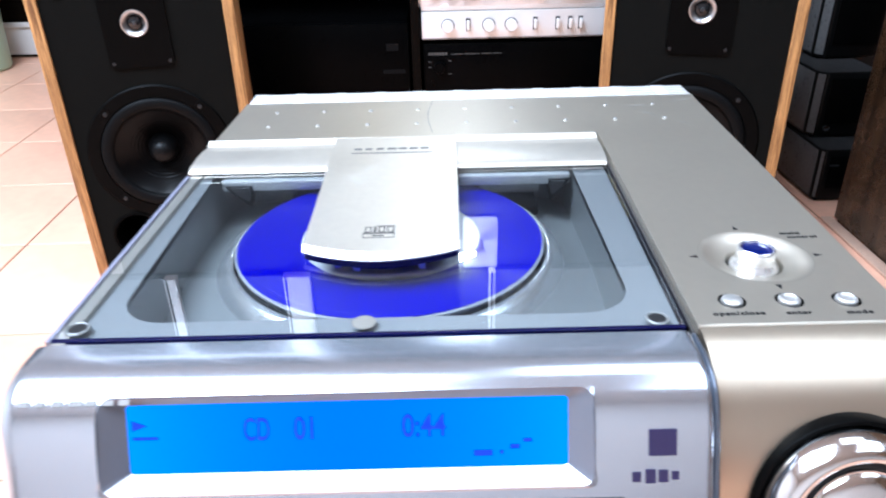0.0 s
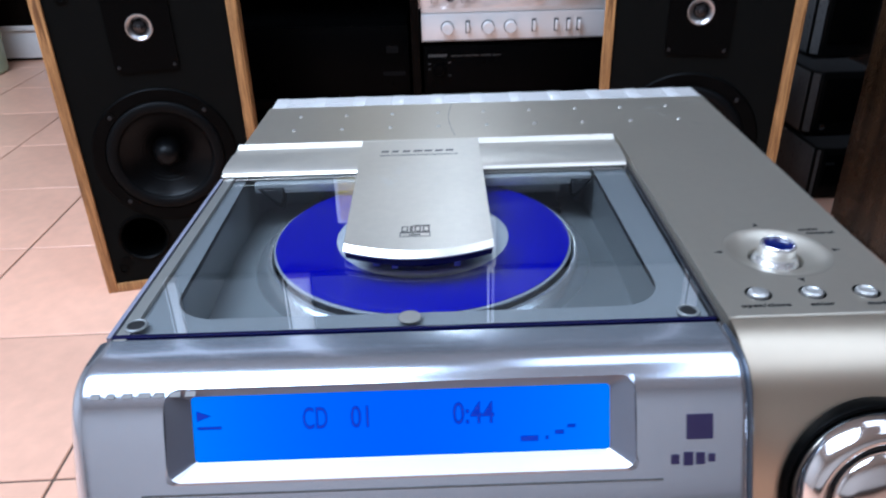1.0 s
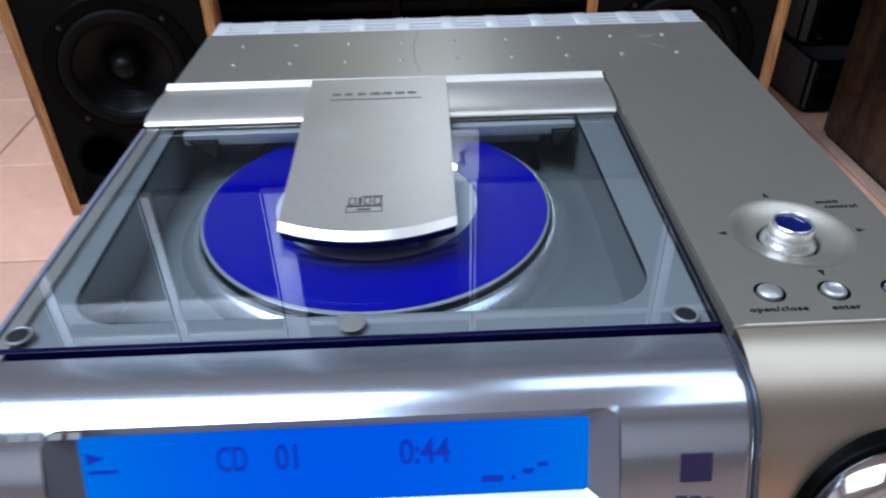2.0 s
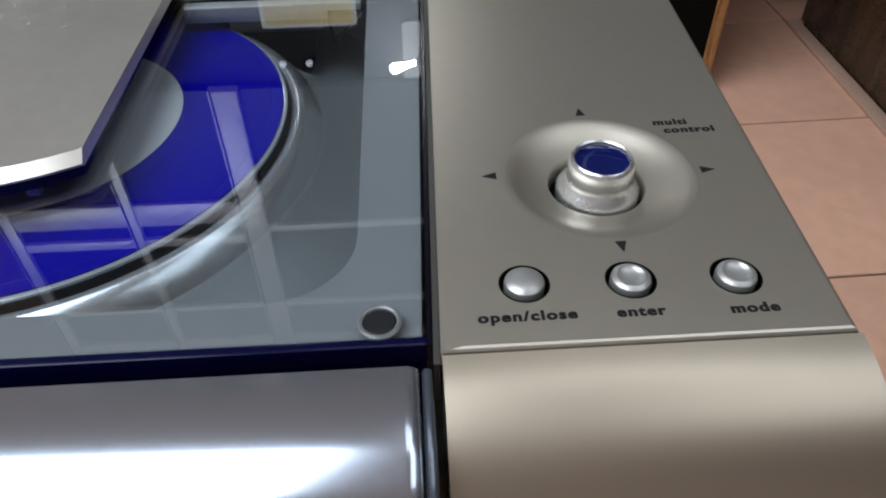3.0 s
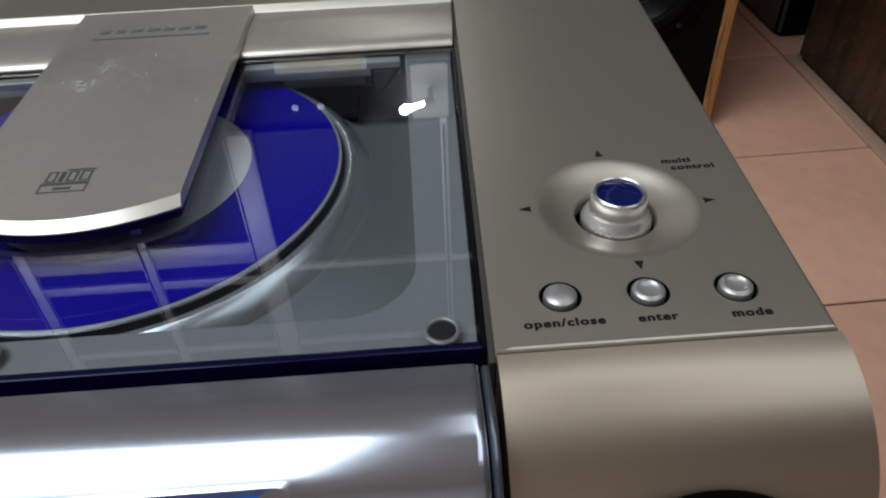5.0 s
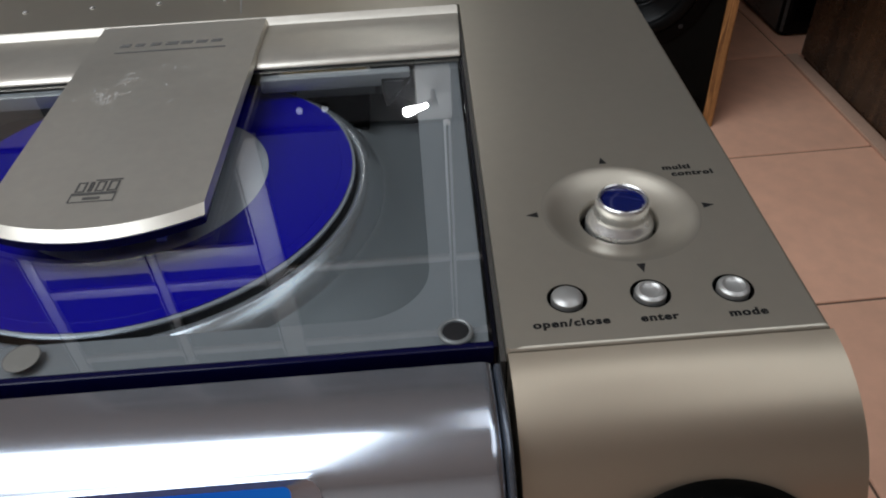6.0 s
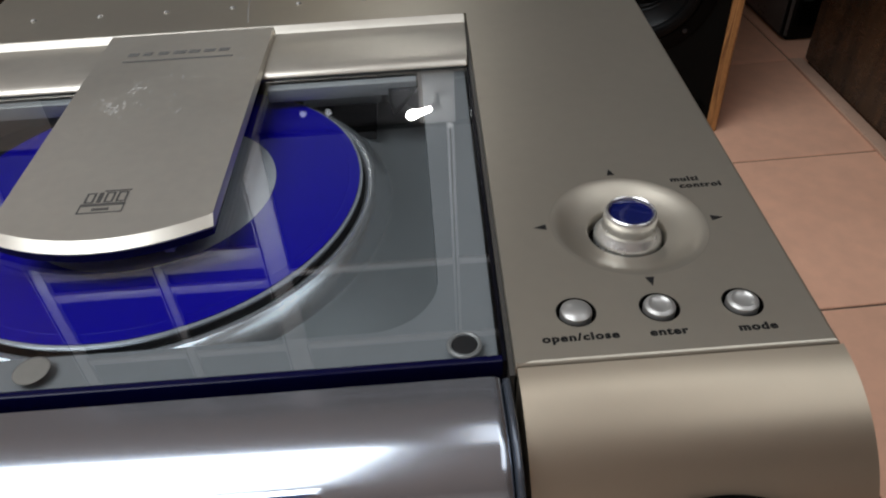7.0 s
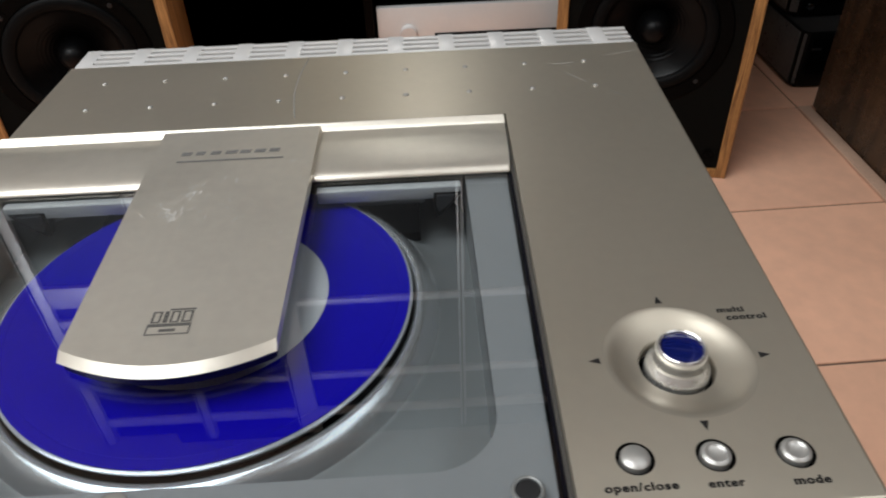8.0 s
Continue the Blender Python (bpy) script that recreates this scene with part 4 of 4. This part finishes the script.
# corner points run from the upper right round to the lower right; 20 is the middle of the lower left corner
bez = bmesh.new()
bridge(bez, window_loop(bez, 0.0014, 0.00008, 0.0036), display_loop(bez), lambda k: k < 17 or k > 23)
bezel = part("display_bezel", bez, BEVEL, unit, "sloping frame round the display, shade put into its grey")
led = bmesh.new()
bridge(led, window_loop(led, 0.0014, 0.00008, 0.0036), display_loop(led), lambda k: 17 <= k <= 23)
part("display_ledge", led, BEZEL, bezel, "ledge under the display, light put into its pale colour")
up = (DT - DB).normalized()
face = Vector((-up.y, up.x))


def on_lcd(x, h, lift=0.0):
    p = DB + up * h + Vector((-abs(face.x), abs(face.y))) * lift
    return (x, p.x, p.y)


def lcd_plate(x0, x1, h0, h1, l0, l1):
    bm = bmesh.new()
    a = [bm.verts.new(on_lcd(x, h, l0)) for x, h in ((x0, h0), (x1, h0), (x1, h1), (x0, h1))]
    b = [bm.verts.new(on_lcd(x, h, l1)) for x, h in ((x0, h0), (x1, h0), (x1, h1), (x0, h1))]
    bm.faces.new(a)
    bm.faces.new(b)
    for k in range(4):
        bm.faces.new((a[k], a[(k + 1) % 4], b[(k + 1) % 4], b[k]))
    return bm


LX0, LX1, LH = WX0 + 0.0074, WX1 - 0.0074, 0.0190
lcd = part("display", lcd_plate(LX0 - 0.0004, LX1 + 0.0004, -0.0003, LH + 0.0003, -0.0014, -0.0003), LCD, unit, "backlit blue display")
lcd_pose = Matrix.Translation(on_lcd(0, 0, 0.0)) @ Matrix(((1, 0, 0, 0), (0, up.x, -abs(face.x), 0), (0, up.y, abs(face.y), 0), (0, 0, 0, 1)))


def lcd_word(text, u, h, size, stretch):
    lettering("display_word", text, 0, 0, 0, size, LCDINK, lcd, stretch, 0.00012, lcd_pose @ Matrix.Translation((LX0 + (LX1 - LX0) * u, h, -0.0001)))


lcd_word("CD", 0.262, 0.0088, 0.0088, 0.56)
lcd_word("01", 0.377, 0.0088, 0.0088, 0.72)
lcd_word("0:44", 0.622, 0.0088, 0.0088, 0.78)
tri = plate([(LX0 + 0.0012, 0.0118), (LX0 + 0.0052, 0.0133), (LX0 + 0.0012, 0.0148)], [], -0.0002, 0.0)
bmesh.ops.transform(tri, matrix=lcd_pose, verts=tri.verts)
part("play_mark", tri, LCDINK, lcd)
for u0, u1, h0, h1 in ((0.01, 0.068, 0.0094, 0.0102), (0.785, 0.828, 0.0030, 0.0046), (0.845, 0.853, 0.0034, 0.0044), (0.868, 0.890, 0.0048, 0.0060), (0.898, 0.918, 0.0066, 0.0076)):
    part("level_bar", lcd_plate(LX0 + (LX1 - LX0) * u0, LX0 + (LX1 - LX0) * u1, h0, h1, -0.0003, -0.0001), LCDINK, lcd)


# prints on the fascia, drawn as plain shapes
def on_fascia(x0, x1, z0, z1, mat, name, label=""):
    bm = bmesh.new()
    va = []
    for lift in (0.00008, 0.00028):
        for x, z in ((x0, z0), (x1, z0), (x1, z1), (x0, z1)):
            p, nrm = on_lid(s_at(z))
            q = p + nrm * lift
            va.append(bm.verts.new((x, q.x, q.y)))
    for f in ((0, 1, 2, 3), (4, 5, 6, 7), (0, 1, 5, 4), (1, 2, 6, 5), (2, 3, 7, 6), (3, 0, 4, 7)):
        bm.faces.new([va[k] for k in f])
    return part(name, bm, mat, fascia, label)


for k, w in enumerate((0.0026, 0.0023, 0.0028, 0.0036, 0.0030, 0.0030, 0.0028)):
    x = -0.2128 + 0.0043 * k
    on_fascia(x, x + w, 0.4857, 0.4867, PALEINK, "brand_block")
on_fascia(-0.0508, -0.0436, 0.4716, 0.4780, BADGE, "badge_square", "dark violet square badge")
for x, z in ((-0.0496, 0.4760), (-0.0474, 0.4752), (-0.0454, 0.4762)):
    on_fascia(x, x + 0.0010, z - 0.0018, z, BADGE, "badge_tick")
for k, (w, z0, z1) in enumerate(((0.0022, 0.4652, 0.4676), (0.0026, 0.4648, 0.4682), (0.0024, 0.4650, 0.4680), (0.0018, 0.4656, 0.4676))):
    on_fascia(-0.0550 + 0.0034 * k, -0.0550 + 0.0034 * k + w, z0, z1, BADGE, "badge_bar")
on_fascia(WX0 - 0.006, WX1 + 0.006, 0.4611, 0.4615, MIDINK, "lower_groove")
# blue-tinted strip between the lid front and the right-hand front
cap = bmesh.new()
rows_ = []
for sv_ in length:
    p, nrm = on_lid(sv_)
    rows_.append([cap.verts.new((X1 + x, *(p + nrm * d))) for x, d in ((0.0003, -0.0060), (0.0004, -0.0014), (0.0008, -0.0008), (0.0014, -0.0008), (0.0019, -0.0012), (0.0021, -0.0060))])
for r0, r1 in zip(rows_, rows_[1:]):
    for k in range(5):
        cap.faces.new((r0[k], r0[k + 1], r1[k + 1], r1[k]))
part("end_cap", cap, ENDCAP, fascia, "blue-tinted glossy end cap", smooth=50)

# deck under the lid: flat plate, deep tray, turntable
deck_out = [(-0.2150, -0.0056), (seam_x(-0.006) - 0.0028, -0.0056), (seam_x(0.156) - 0.0028, 0.1560), (-0.2125, 0.1560)]
TX0, TX1, TY0, TY1 = -0.2045, -0.0438, 0.0042, 0.1480
part("deck_plate", plate(deck_out, [rounded(TX0, TX1, TY0, TY1, 0.0155, 10)], 0.4830, 0.4852), DECK, unit, "blue-grey deck plate")
part("front_ledge", box(-0.2150, -0.0334, -0.0128, -0.0079, 0.4760, 0.4792, 0.0004), BLACK, unit)
CX, CY = -0.1230, 0.0733


def tray_height(x, y, inset):
    """A trough along the walls that swells into the round skirt under the disc."""
    t = min(1.0, max(0.0, (inset - 0.003) / 0.024))
    trough = 0.4540 + 0.0105 * t * t * (3 - 2 * t)
    skirt = 0.4600 + 0.0106 * math.exp(-max(0.0, math.hypot(x - CX, y - CY) - 0.0676) / 0.0140)
    return trough + 0.0012 * math.log(1 + math.exp((skirt - trough) / 0.0012))


def wall_gap(x, y, r=0.0155):
    """How far inside the rounded tray outline a place lies."""
    qx, qy = abs(x - (TX0 + TX1) / 2) - (TX1 - TX0) / 2 + r, abs(y - (TY0 + TY1) / 2) - (TY1 - TY0) / 2 + r
    return r - math.hypot(max(qx, 0.0), max(qy, 0.0)) - min(max(qx, qy), 0.0)


tr = bmesh.new()
lo = [[tr.verts.new((x, y, z)) for x, y in rounded(TX0, TX1, TY0, TY1, 0.0155, 10)] for z in (0.4851, 0.4500)]
rings = [0.0640 + 0.0012 * k for k in range(42)]
web_ = [[tr.verts.new((x, y, tray_height(x, y, max(0.0, wall_gap(x, y))))) for x, y in circle(CX, CY, r, 160)] for r in rings]
for a, b in [(lo[0], lo[1])] + list(zip(web_, web_[1:])):
    for k in range(len(a)):
        j = (k + 1) % len(a)
        tr.faces.new((a[k], a[j], b[j], b[k]))
part("tray", tr, TRAY, unit, "recessed grey disc tray", smooth=60)
table = part("turntable", lathe([(0.0, 0.4766), (0.0545, 0.4766), (0.0552, 0.4760), (0.0552, 0.4700)], CX, CY, 0, "Z", 128), TRAY, unit, "grey turntable under the disc", smooth=60)
part("gap_ring", lathe([(0.0551, 0.4703), (0.0623, 0.4703)], CX, CY, 0, "Z", 128), BLACK, table, "black gap round the turntable")
part("rim", lathe([(0.0603, 0.4700), (0.0603, 0.4742), (0.0607, 0.4752), (0.0616, 0.4758), (0.0630, 0.4755), (0.0646, 0.4743), (0.0664, 0.4724), (0.0679, 0.4703)], CX, CY, 0, "Z", 160), RING, table, "polished metal rim", smooth=60)
part("drive_cover", box(-0.1720, -0.0600, 0.1080, 0.1475, 0.4690, 0.4730, 0.0005), BLACK, unit, "black drive cover under the hinge bar")
part("drive_rail", box(-0.0850, -0.0580, 0.1250, 0.1275, 0.4731, 0.4780, 0.0006), DECK, unit)

# clear lid with a notch for the arm, its dark edges, hinge bar and arm
AX0, AX1 = -0.1512, -0.0966
GZ0, GZ1 = 0.4856, 0.4870
arc = [(AX0 + 0.001 + (AX1 - AX0 - 0.002) * k / 12, 0.0382 - 0.0068 * (1 - ((k - 6) / 6) ** 2)) for k in range(13)]
glass_out = [(-0.2170, -0.0058), (seam_x(-0.006) - 0.0022, -0.0058), (seam_x(0.1215) - 0.0022, 0.1215), (-0.2142, 0.1215)]
lid = part("lid_sheet", plate(glass_out, [], GZ0, GZ1), GLASS, unit, "clear acrylic lid sheet")
lid.visible_shadow = False
part("lid_edge", box(-0.2172, seam_x(-0.007) - 0.0020, -0.0078, -0.0059, 0.4800, 0.4872, 0.0004), NAVY, lid, "dark blue front edge of the lid")
re = bmesh.new()
ev = [re.verts.new(p) for z in (0.4805, 0.4874) for p in ((seam_x(-0.0078) - 0.0021, -0.0078, z), (seam_x(-0.0078) - 0.0013, -0.0078, z), (seam_x(0.119) - 0.0013, 0.1190, z), (seam_x(0.119) - 0.0021, 0.1190, z))]
for f in ((0, 1, 2, 3), (4, 5, 6, 7), (0, 1, 5, 4), (1, 2, 6, 5), (2, 3, 7, 6), (3, 0, 4, 7)):
    re.faces.new([ev[k] for k in f])
part("gap_wall", plate([(seam_x(-0.0115) - 0.0011, -0.0115), (seam_x(-0.0115) - 0.0001, -0.0115), (seam_x(0.156) - 0.0001, 0.1560), (seam_x(0.156) - 0.0011, 0.1560)], [], 0.4780, 0.4872), GAPGREY, unit, "dark grey wall of the gap beside the lid")
part("lid_edge", re, NAVYSIDE, lid, "dark blue side edge of the lid")
part("lid_edge", plate([(-0.2186, -0.0078), (-0.2172, -0.0078), (-0.2144, 0.1190), (-0.2158, 0.1190)], [], 0.4805, 0.4873), LIDEDGE, lid, "violet-grey side edge of the lid")
for sx, sy in ((-0.0396, -0.0028), (-0.2118, -0.0012)):
    sc = part("screw_collar", lathe([(0.0036, 0.0001), (0.0035, 0.0004), (0.0031, 0.0007), (0.0027, 0.0005), (0.0027, 0.0002)], sx, sy, GZ1, "Z", 40), TRAY, lid)
    part("screw_head", lathe([(0.0027, 0.0001), (0.0024, 0.00032), (0.0011, 0.0004), (0.0, 0.00042)], sx, sy, GZ1, "Z", 24), SCREWBLACK, sc)
# dark disc under an offset pale one: paints the crescent of shade in a dimple
thumb = part("thumb_mark", lathe([(0.0037, 0.00002), (0.0036, 0.00010), (0.0, 0.00010)], -0.1266, -0.0008, GZ1, "Z", 40), BRANDINK, lid, "round thumb dimple with its edge shade painted dark")
part("pad", lathe([(0.0035, 0.00011), (0.0034, 0.00020), (0.0, 0.00020)], -0.12645, -0.00105, GZ1, "Z", 40), DIMPLEFILL, thumb, "pale fill of the thumb dimple")

bar_line = [(0.1240, 0.4872), (0.1203, 0.4873), (0.1200, 0.4876), (0.1203, 0.4881), (0.1212, 0.4887), (0.1230, 0.4892), (0.1260, 0.4896), (0.1320, 0.4898), (0.1420, 0.4897), (0.1512, 0.4892), (0.1519, 0.4887), (0.1526, 0.4886), (0.1531, 0.4888), (0.1553, 0.4904), (0.1560, 0.4907), (0.1567, 0.4903), (0.1572, 0.4890), (0.1572, 0.4872)]
bar = extrude_x(bar_line, -0.2155, -0.0284, 0.0007)
for v in bar.verts:
    if v.co.x > -0.1:
        v.co.x += (v.co.y - 0.1200) * 0.055
part("hinge_bar", bar, ALU, unit, "satin silver hinge bar", smooth=34)
for px0, px1 in ((-0.2000, AX0 - 0.002), (AX1 + 0.002, -0.0455)):
    part("hinge_strip", box(px0, px1, 0.1162, 0.1200, 0.4806, 0.4854, 0.0006), FINPLASTIC, unit, "pale plastic strip under the bar")
for hx, sgn, w in ((-0.1990, 1, 1.0), (-0.0452, -1, 0.78)):
    fin = plate([(hx + sgn * w * x, z) for x, z in ((0.0, 0.0), (0.0125, 0.0), (0.0128, -0.0050), (0.0114, -0.0100), (0.0096, -0.0094), (0.0060, -0.0062), (0.0022, -0.0026))], [], -0.0022, 0.0022)
    bmesh.ops.transform(fin, matrix=Matrix.Translation((0, 0.1182, 0.4832)) @ Matrix.Rotation(radians(90), 4, "X"), verts=fin.verts)
    fo = part("hinge_fin", fin, BLACK, unit, "curved black hinge fin")
    web = plate([(hx + sgn * w * x, z) for x, z in ((0.0030, -0.0006), (0.0112, -0.0006), (0.0114, -0.0044), (0.0104, -0.0070), (0.0078, -0.0056), (0.0050, -0.0032))], [], 0.0023, 0.0034)
    bmesh.ops.transform(web, matrix=Matrix.Translation((0, 0.1182, 0.4832)) @ Matrix.Rotation(radians(90), 4, "X"), verts=web.verts)
    part("web", web, DARKSTEEL, fo, "dark inner face of the fin")

# arm over the disc
plate_top, plate_low = 0.4921, 0.4894
arm = bmesh.new()
rear = [(AX1 + 0.0014, 0.1514), (AX0 - 0.0012, 0.1514)]
outer = [(AX0, 0.0387)] + arc + [(AX1, 0.0387)]
inner = [(AX0 + 0.0002, 0.0415)] + [(x, y + 0.0026) for x, y in arc] + [(AX1 - 0.0002, 0.0415)]
t_v = [arm.verts.new((x, y, plate_top)) for x, y in inner + rear]
e_v = [arm.verts.new((x, y, plate_low + 0.0008)) for x, y in outer + [(rear[0][0] + 0.0003, rear[0][1]), (rear[1][0] - 0.0003, rear[1][1])]]
b_v = [arm.verts.new((v.co.x, v.co.y + (0.0006 if v.co.y < 0.1 else 0), plate_low)) for v in e_v]
arm.faces.new(t_v)
arm.faces.new(b_v)
for a, b in ((t_v, e_v), (e_v, b_v)):
    for k in range(len(a)):
        j = (k + 1) % len(a)
        arm.faces.new((a[k], a[j], b[j], b[k]))
for v in t_v[-2:]:
    v.co.z = 0.4921
arm_ob = part("arm_plate", arm, ALU, unit, "scratched satin silver arm over the disc", smooth=14)


def arm_shape(inset, back):
    mid = (AX0 + AX1) / 2
    k = 1 - 2 * inset / (AX1 - AX0)
    return [(mid + (x - mid) * k, y + inset) for x, y in [(AX0, 0.0390)] + arc + [(AX1, 0.0390)]] + [(AX1 - inset, back), (AX0 + inset, back)]


part("arm_body", plate(arm_shape(0.0006, 0.1300), [], 0.4871, 0.4893), NAVY, arm_ob, "dark blue underside of the arm")
part("arm_rib", plate(arm_shape(0.0060, 0.1090), [], 0.4836, 0.4853), GLOSSBLACK, arm_ob, "black rib under the lid sheet")
part("clamp", lathe([(0.0, 0.4790), (0.0135, 0.4790), (0.0150, 0.4794), (0.0152, 0.4834), (0.0, 0.4834)], CX, CY, 0, "Z", 56), BLACK, arm_ob, "black disc clamp")
for gx, gy in ((-0.1400, 0.0440), (-0.1330, 0.0415), (-0.1100, 0.0420)):
    part("clip", box(gx - 0.0012, gx + 0.0012, gy - 0.0010, gy + 0.0010, 0.4812, 0.4835), BEZEL, arm_ob)

# prints on the arm: brand as blocks, small bar, disc badge
for k, w in enumerate((0.0034, 0.0030, 0.0034, 0.0042, 0.0038, 0.0038, 0.0036)):
    x = -0.1425 + 0.0051 * k
    part("brand_block", plate([(x, 0.1340), (x + w, 0.1340), (x + w + 0.0004, 0.1362), (x + 0.0004, 0.1362)], [], plate_top + 0.00005, plate_top + 0.00013), BRANDINK, arm_ob)
part("brand_bar", box(-0.1430, -0.1062, 0.1294, 0.1302, plate_top + 0.0001, plate_top + 0.00018), BRANDINK, arm_ob)


def badge_line(x0, x1, y0, y1):
    part("badge_line", box(x0, x1, y0, y1, plate_top + 0.00005, plate_top + 0.00013), MIDINK, arm_ob)


for x, w in ((-0.1303, 0.0024), (-0.1272, 0.0011), (-0.1254, 0.0023), (-0.1224, 0.0026)):
    badge_line(x, x + 0.0005, 0.0490, 0.0532)
    badge_line(x + w - 0.0005, x + w, 0.0490, 0.0532)
    badge_line(x + 0.00051, x + w - 0.00051, 0.0490, 0.0494)
    badge_line(x + 0.00051, x + w - 0.00051, 0.0528, 0.0532)
badge_line(-0.1262, -0.1194, 0.0536, 0.0541)
badge_line(-0.1308, -0.1196, 0.0476, 0.0486)
badge_line(-0.1308, -0.1196, 0.0446, 0.0449)
badge_line(-0.1308, -0.1305, 0.04491, 0.04759)
badge_line(-0.1199, -0.1196, 0.04491, 0.04759)
badge_line(-0.1274, -0.1232, 0.0457, 0.0466)

# scuffs
rnd = random.Random(5)
sc = bmesh.new()
for k in range(60):
    cx_, cy_, wide = ((-0.1338, 0.1085, 0.0016), (-0.1362, 0.0975, 0.0018), (-0.1340, 0.1030, 0.0050), (-0.1180, 0.0980, 0.0090))[min(3, k // 16)]
    x, y = cx_ + rnd.gauss(0, wide), cy_ + rnd.gauss(0, wide * 1.3)
    a, ln, w = rnd.choice((0.1, 1.5)) + rnd.gauss(0, 0.35), rnd.uniform(0.0008, 0.0040), rnd.uniform(0.00016, 0.00046)
    dx, dy = math.cos(a) * ln / 2, math.sin(a) * ln / 2
    nx, ny = -math.sin(a) * w / 2, math.cos(a) * w / 2
    ring = [(dx * math.cos(q) + nx * math.sin(q), dy * math.cos(q) + ny * math.sin(q)) for q in [k2 * math.pi / 4 for k2 in range(8)]]
    sc.faces.new([sc.verts.new((x + p, y + q, plate_top + 0.00006)) for p, q in ring])
part("scuffs", sc, SCRATCH, arm_ob, "pale scuff marks")
sc = bmesh.new()
for x, y, a, ln, w in ((0.004, 0.200, 0.1, 0.016, 0.0012), (0.006, 0.1870, -0.9, 0.020, 0.0007), (0.030, 0.2080, 0.3, 0.022, 0.0007), (0.020, 0.1700, -0.8, 0.010, 0.0006)):
    dx, dy = math.cos(a) * ln / 2, math.sin(a) * ln / 2
    nx, ny = -math.sin(a) * w / 2, math.cos(a) * w / 2
    sc.faces.new([sc.verts.new((x + p, y + q, TOP + 0.00008)) for p, q in ((-dx, -dy), (nx, ny), (dx, dy), (-nx, -ny))])
part("scuffs", sc, FAINT, panel, "pale scuff marks")
hair = bmesh.new()
line_ = [(-0.1063 - 0.0026 * math.sin(math.pi * k / 9), 0.2180 - 0.0062 * k) for k in range(10)]
for (xa, ya), (xb, yb) in zip(line_, line_[1:]):
    hair.faces.new([hair.verts.new((x + d, y, TOP + 0.00008)) for x, y, d in ((xa, ya, -0.00016), (xa, ya, 0.00016), (xb, yb, 0.00016), (xb, yb, -0.00016))])
part("hairline_scratch", hair, PALEINK, panel, "thin dark hairline scratch")

# the disc
cd = thing("compact_disc", CX, CY, 0.4767, "deep blue printed compact disc lying on the turntable", "disc")
part("sheet", lathe([(0.0075, 0.4784), (0.0075, 0.4796), (0.0590, 0.4796), (0.0600, 0.4793), (0.0600, 0.4787), (0.0597, 0.4784), (0.0075, 0.4784)], CX, CY, -0.0016, "Z", 160), EDGE, cd, "clear disc with a bright rim")
part("print", lathe([(0.0350, 0.47962), (0.0350, 0.47985), (0.0560, 0.47985), (0.0561, 0.47978), (0.0564, 0.47978), (0.0565, 0.47985), (0.0592, 0.47985), (0.0592, 0.47962)], CX, CY, -0.0016, "Z", 160), BLUE, cd, "deep blue printed ring")
part("hub", lathe([(0.0080, 0.47962), (0.0080, 0.4799), (0.0170, 0.4799), (0.0175, 0.4802), (0.0190, 0.4802), (0.0195, 0.4798), (0.0349, 0.4798), (0.0349, 0.47962)], CX, CY, -0.0016, "Z", 96), HUB, cd, "frosted grey centre")


# ---- floor of ceramic tiles ----
def tiled_floor():
    base = tagged(part("floor", box(-3.52, 2.72, -3.12, 2.84, -0.10, -0.0025), GROUT), "pink-beige ceramic tile floor with dark joints", "floor", kind="structure")
    pitch, gap, t = 0.2995, 0.0034, radians(1.35)
    hf = (pitch - gap) / 2
    bm = box(-hf, hf, -hf, hf, -0.010, 0.0, 0.0012, 1)
    me = finish("tile", bm, TILE)
    ux, uy = Vector((math.cos(t), math.sin(t))), Vector((-math.sin(t), math.cos(t)))
    o = Vector((-0.5675, 0.4300))
    for i in range(-12, 13):
        for j in range(-13, 10):
            c = o + ux * (i + 0.5) * pitch + uy * (j + 0.5) * pitch
            if -3.36 < c.x < 2.56 and -2.97 < c.y < 2.69:
                if not (-2.6 < c.x < 1.7 and -0.9 < c.y):
                    continue
                ob = new("tile", me)
                ob.parent = base
                ob.matrix_world = Matrix.Translation((c.x, c.y, 0)) @ Matrix.Rotation(t, 4, "Z")
    rest = bmesh.new()
    for i in range(-12, 13):
        for j in range(-13, 10):
            c = o + ux * (i + 0.5) * pitch + uy * (j + 0.5) * pitch
            if -3.36 < c.x < 2.56 and -2.97 < c.y < 2.69 and not (-2.6 < c.x < 1.7 and -0.9 < c.y):
                q = [rest.verts.new((c.x + ux.x * a + uy.x * b, c.y + ux.y * a + uy.y * b, z)) for z in (-0.01, 0.0) for a, b in ((-hf, -hf), (hf, -hf), (hf, hf), (-hf, hf))]
                for f in ((4, 5, 6, 7), (0, 1, 5, 4), (1, 2, 6, 5), (2, 3, 7, 6), (3, 0, 4, 7)):
                    rest.faces.new([q[k] for k in f])
    tagged(part("outer_tiles", rest, TILE, base), "tiles away from the stereo", kind="stuff")


tiled_floor()
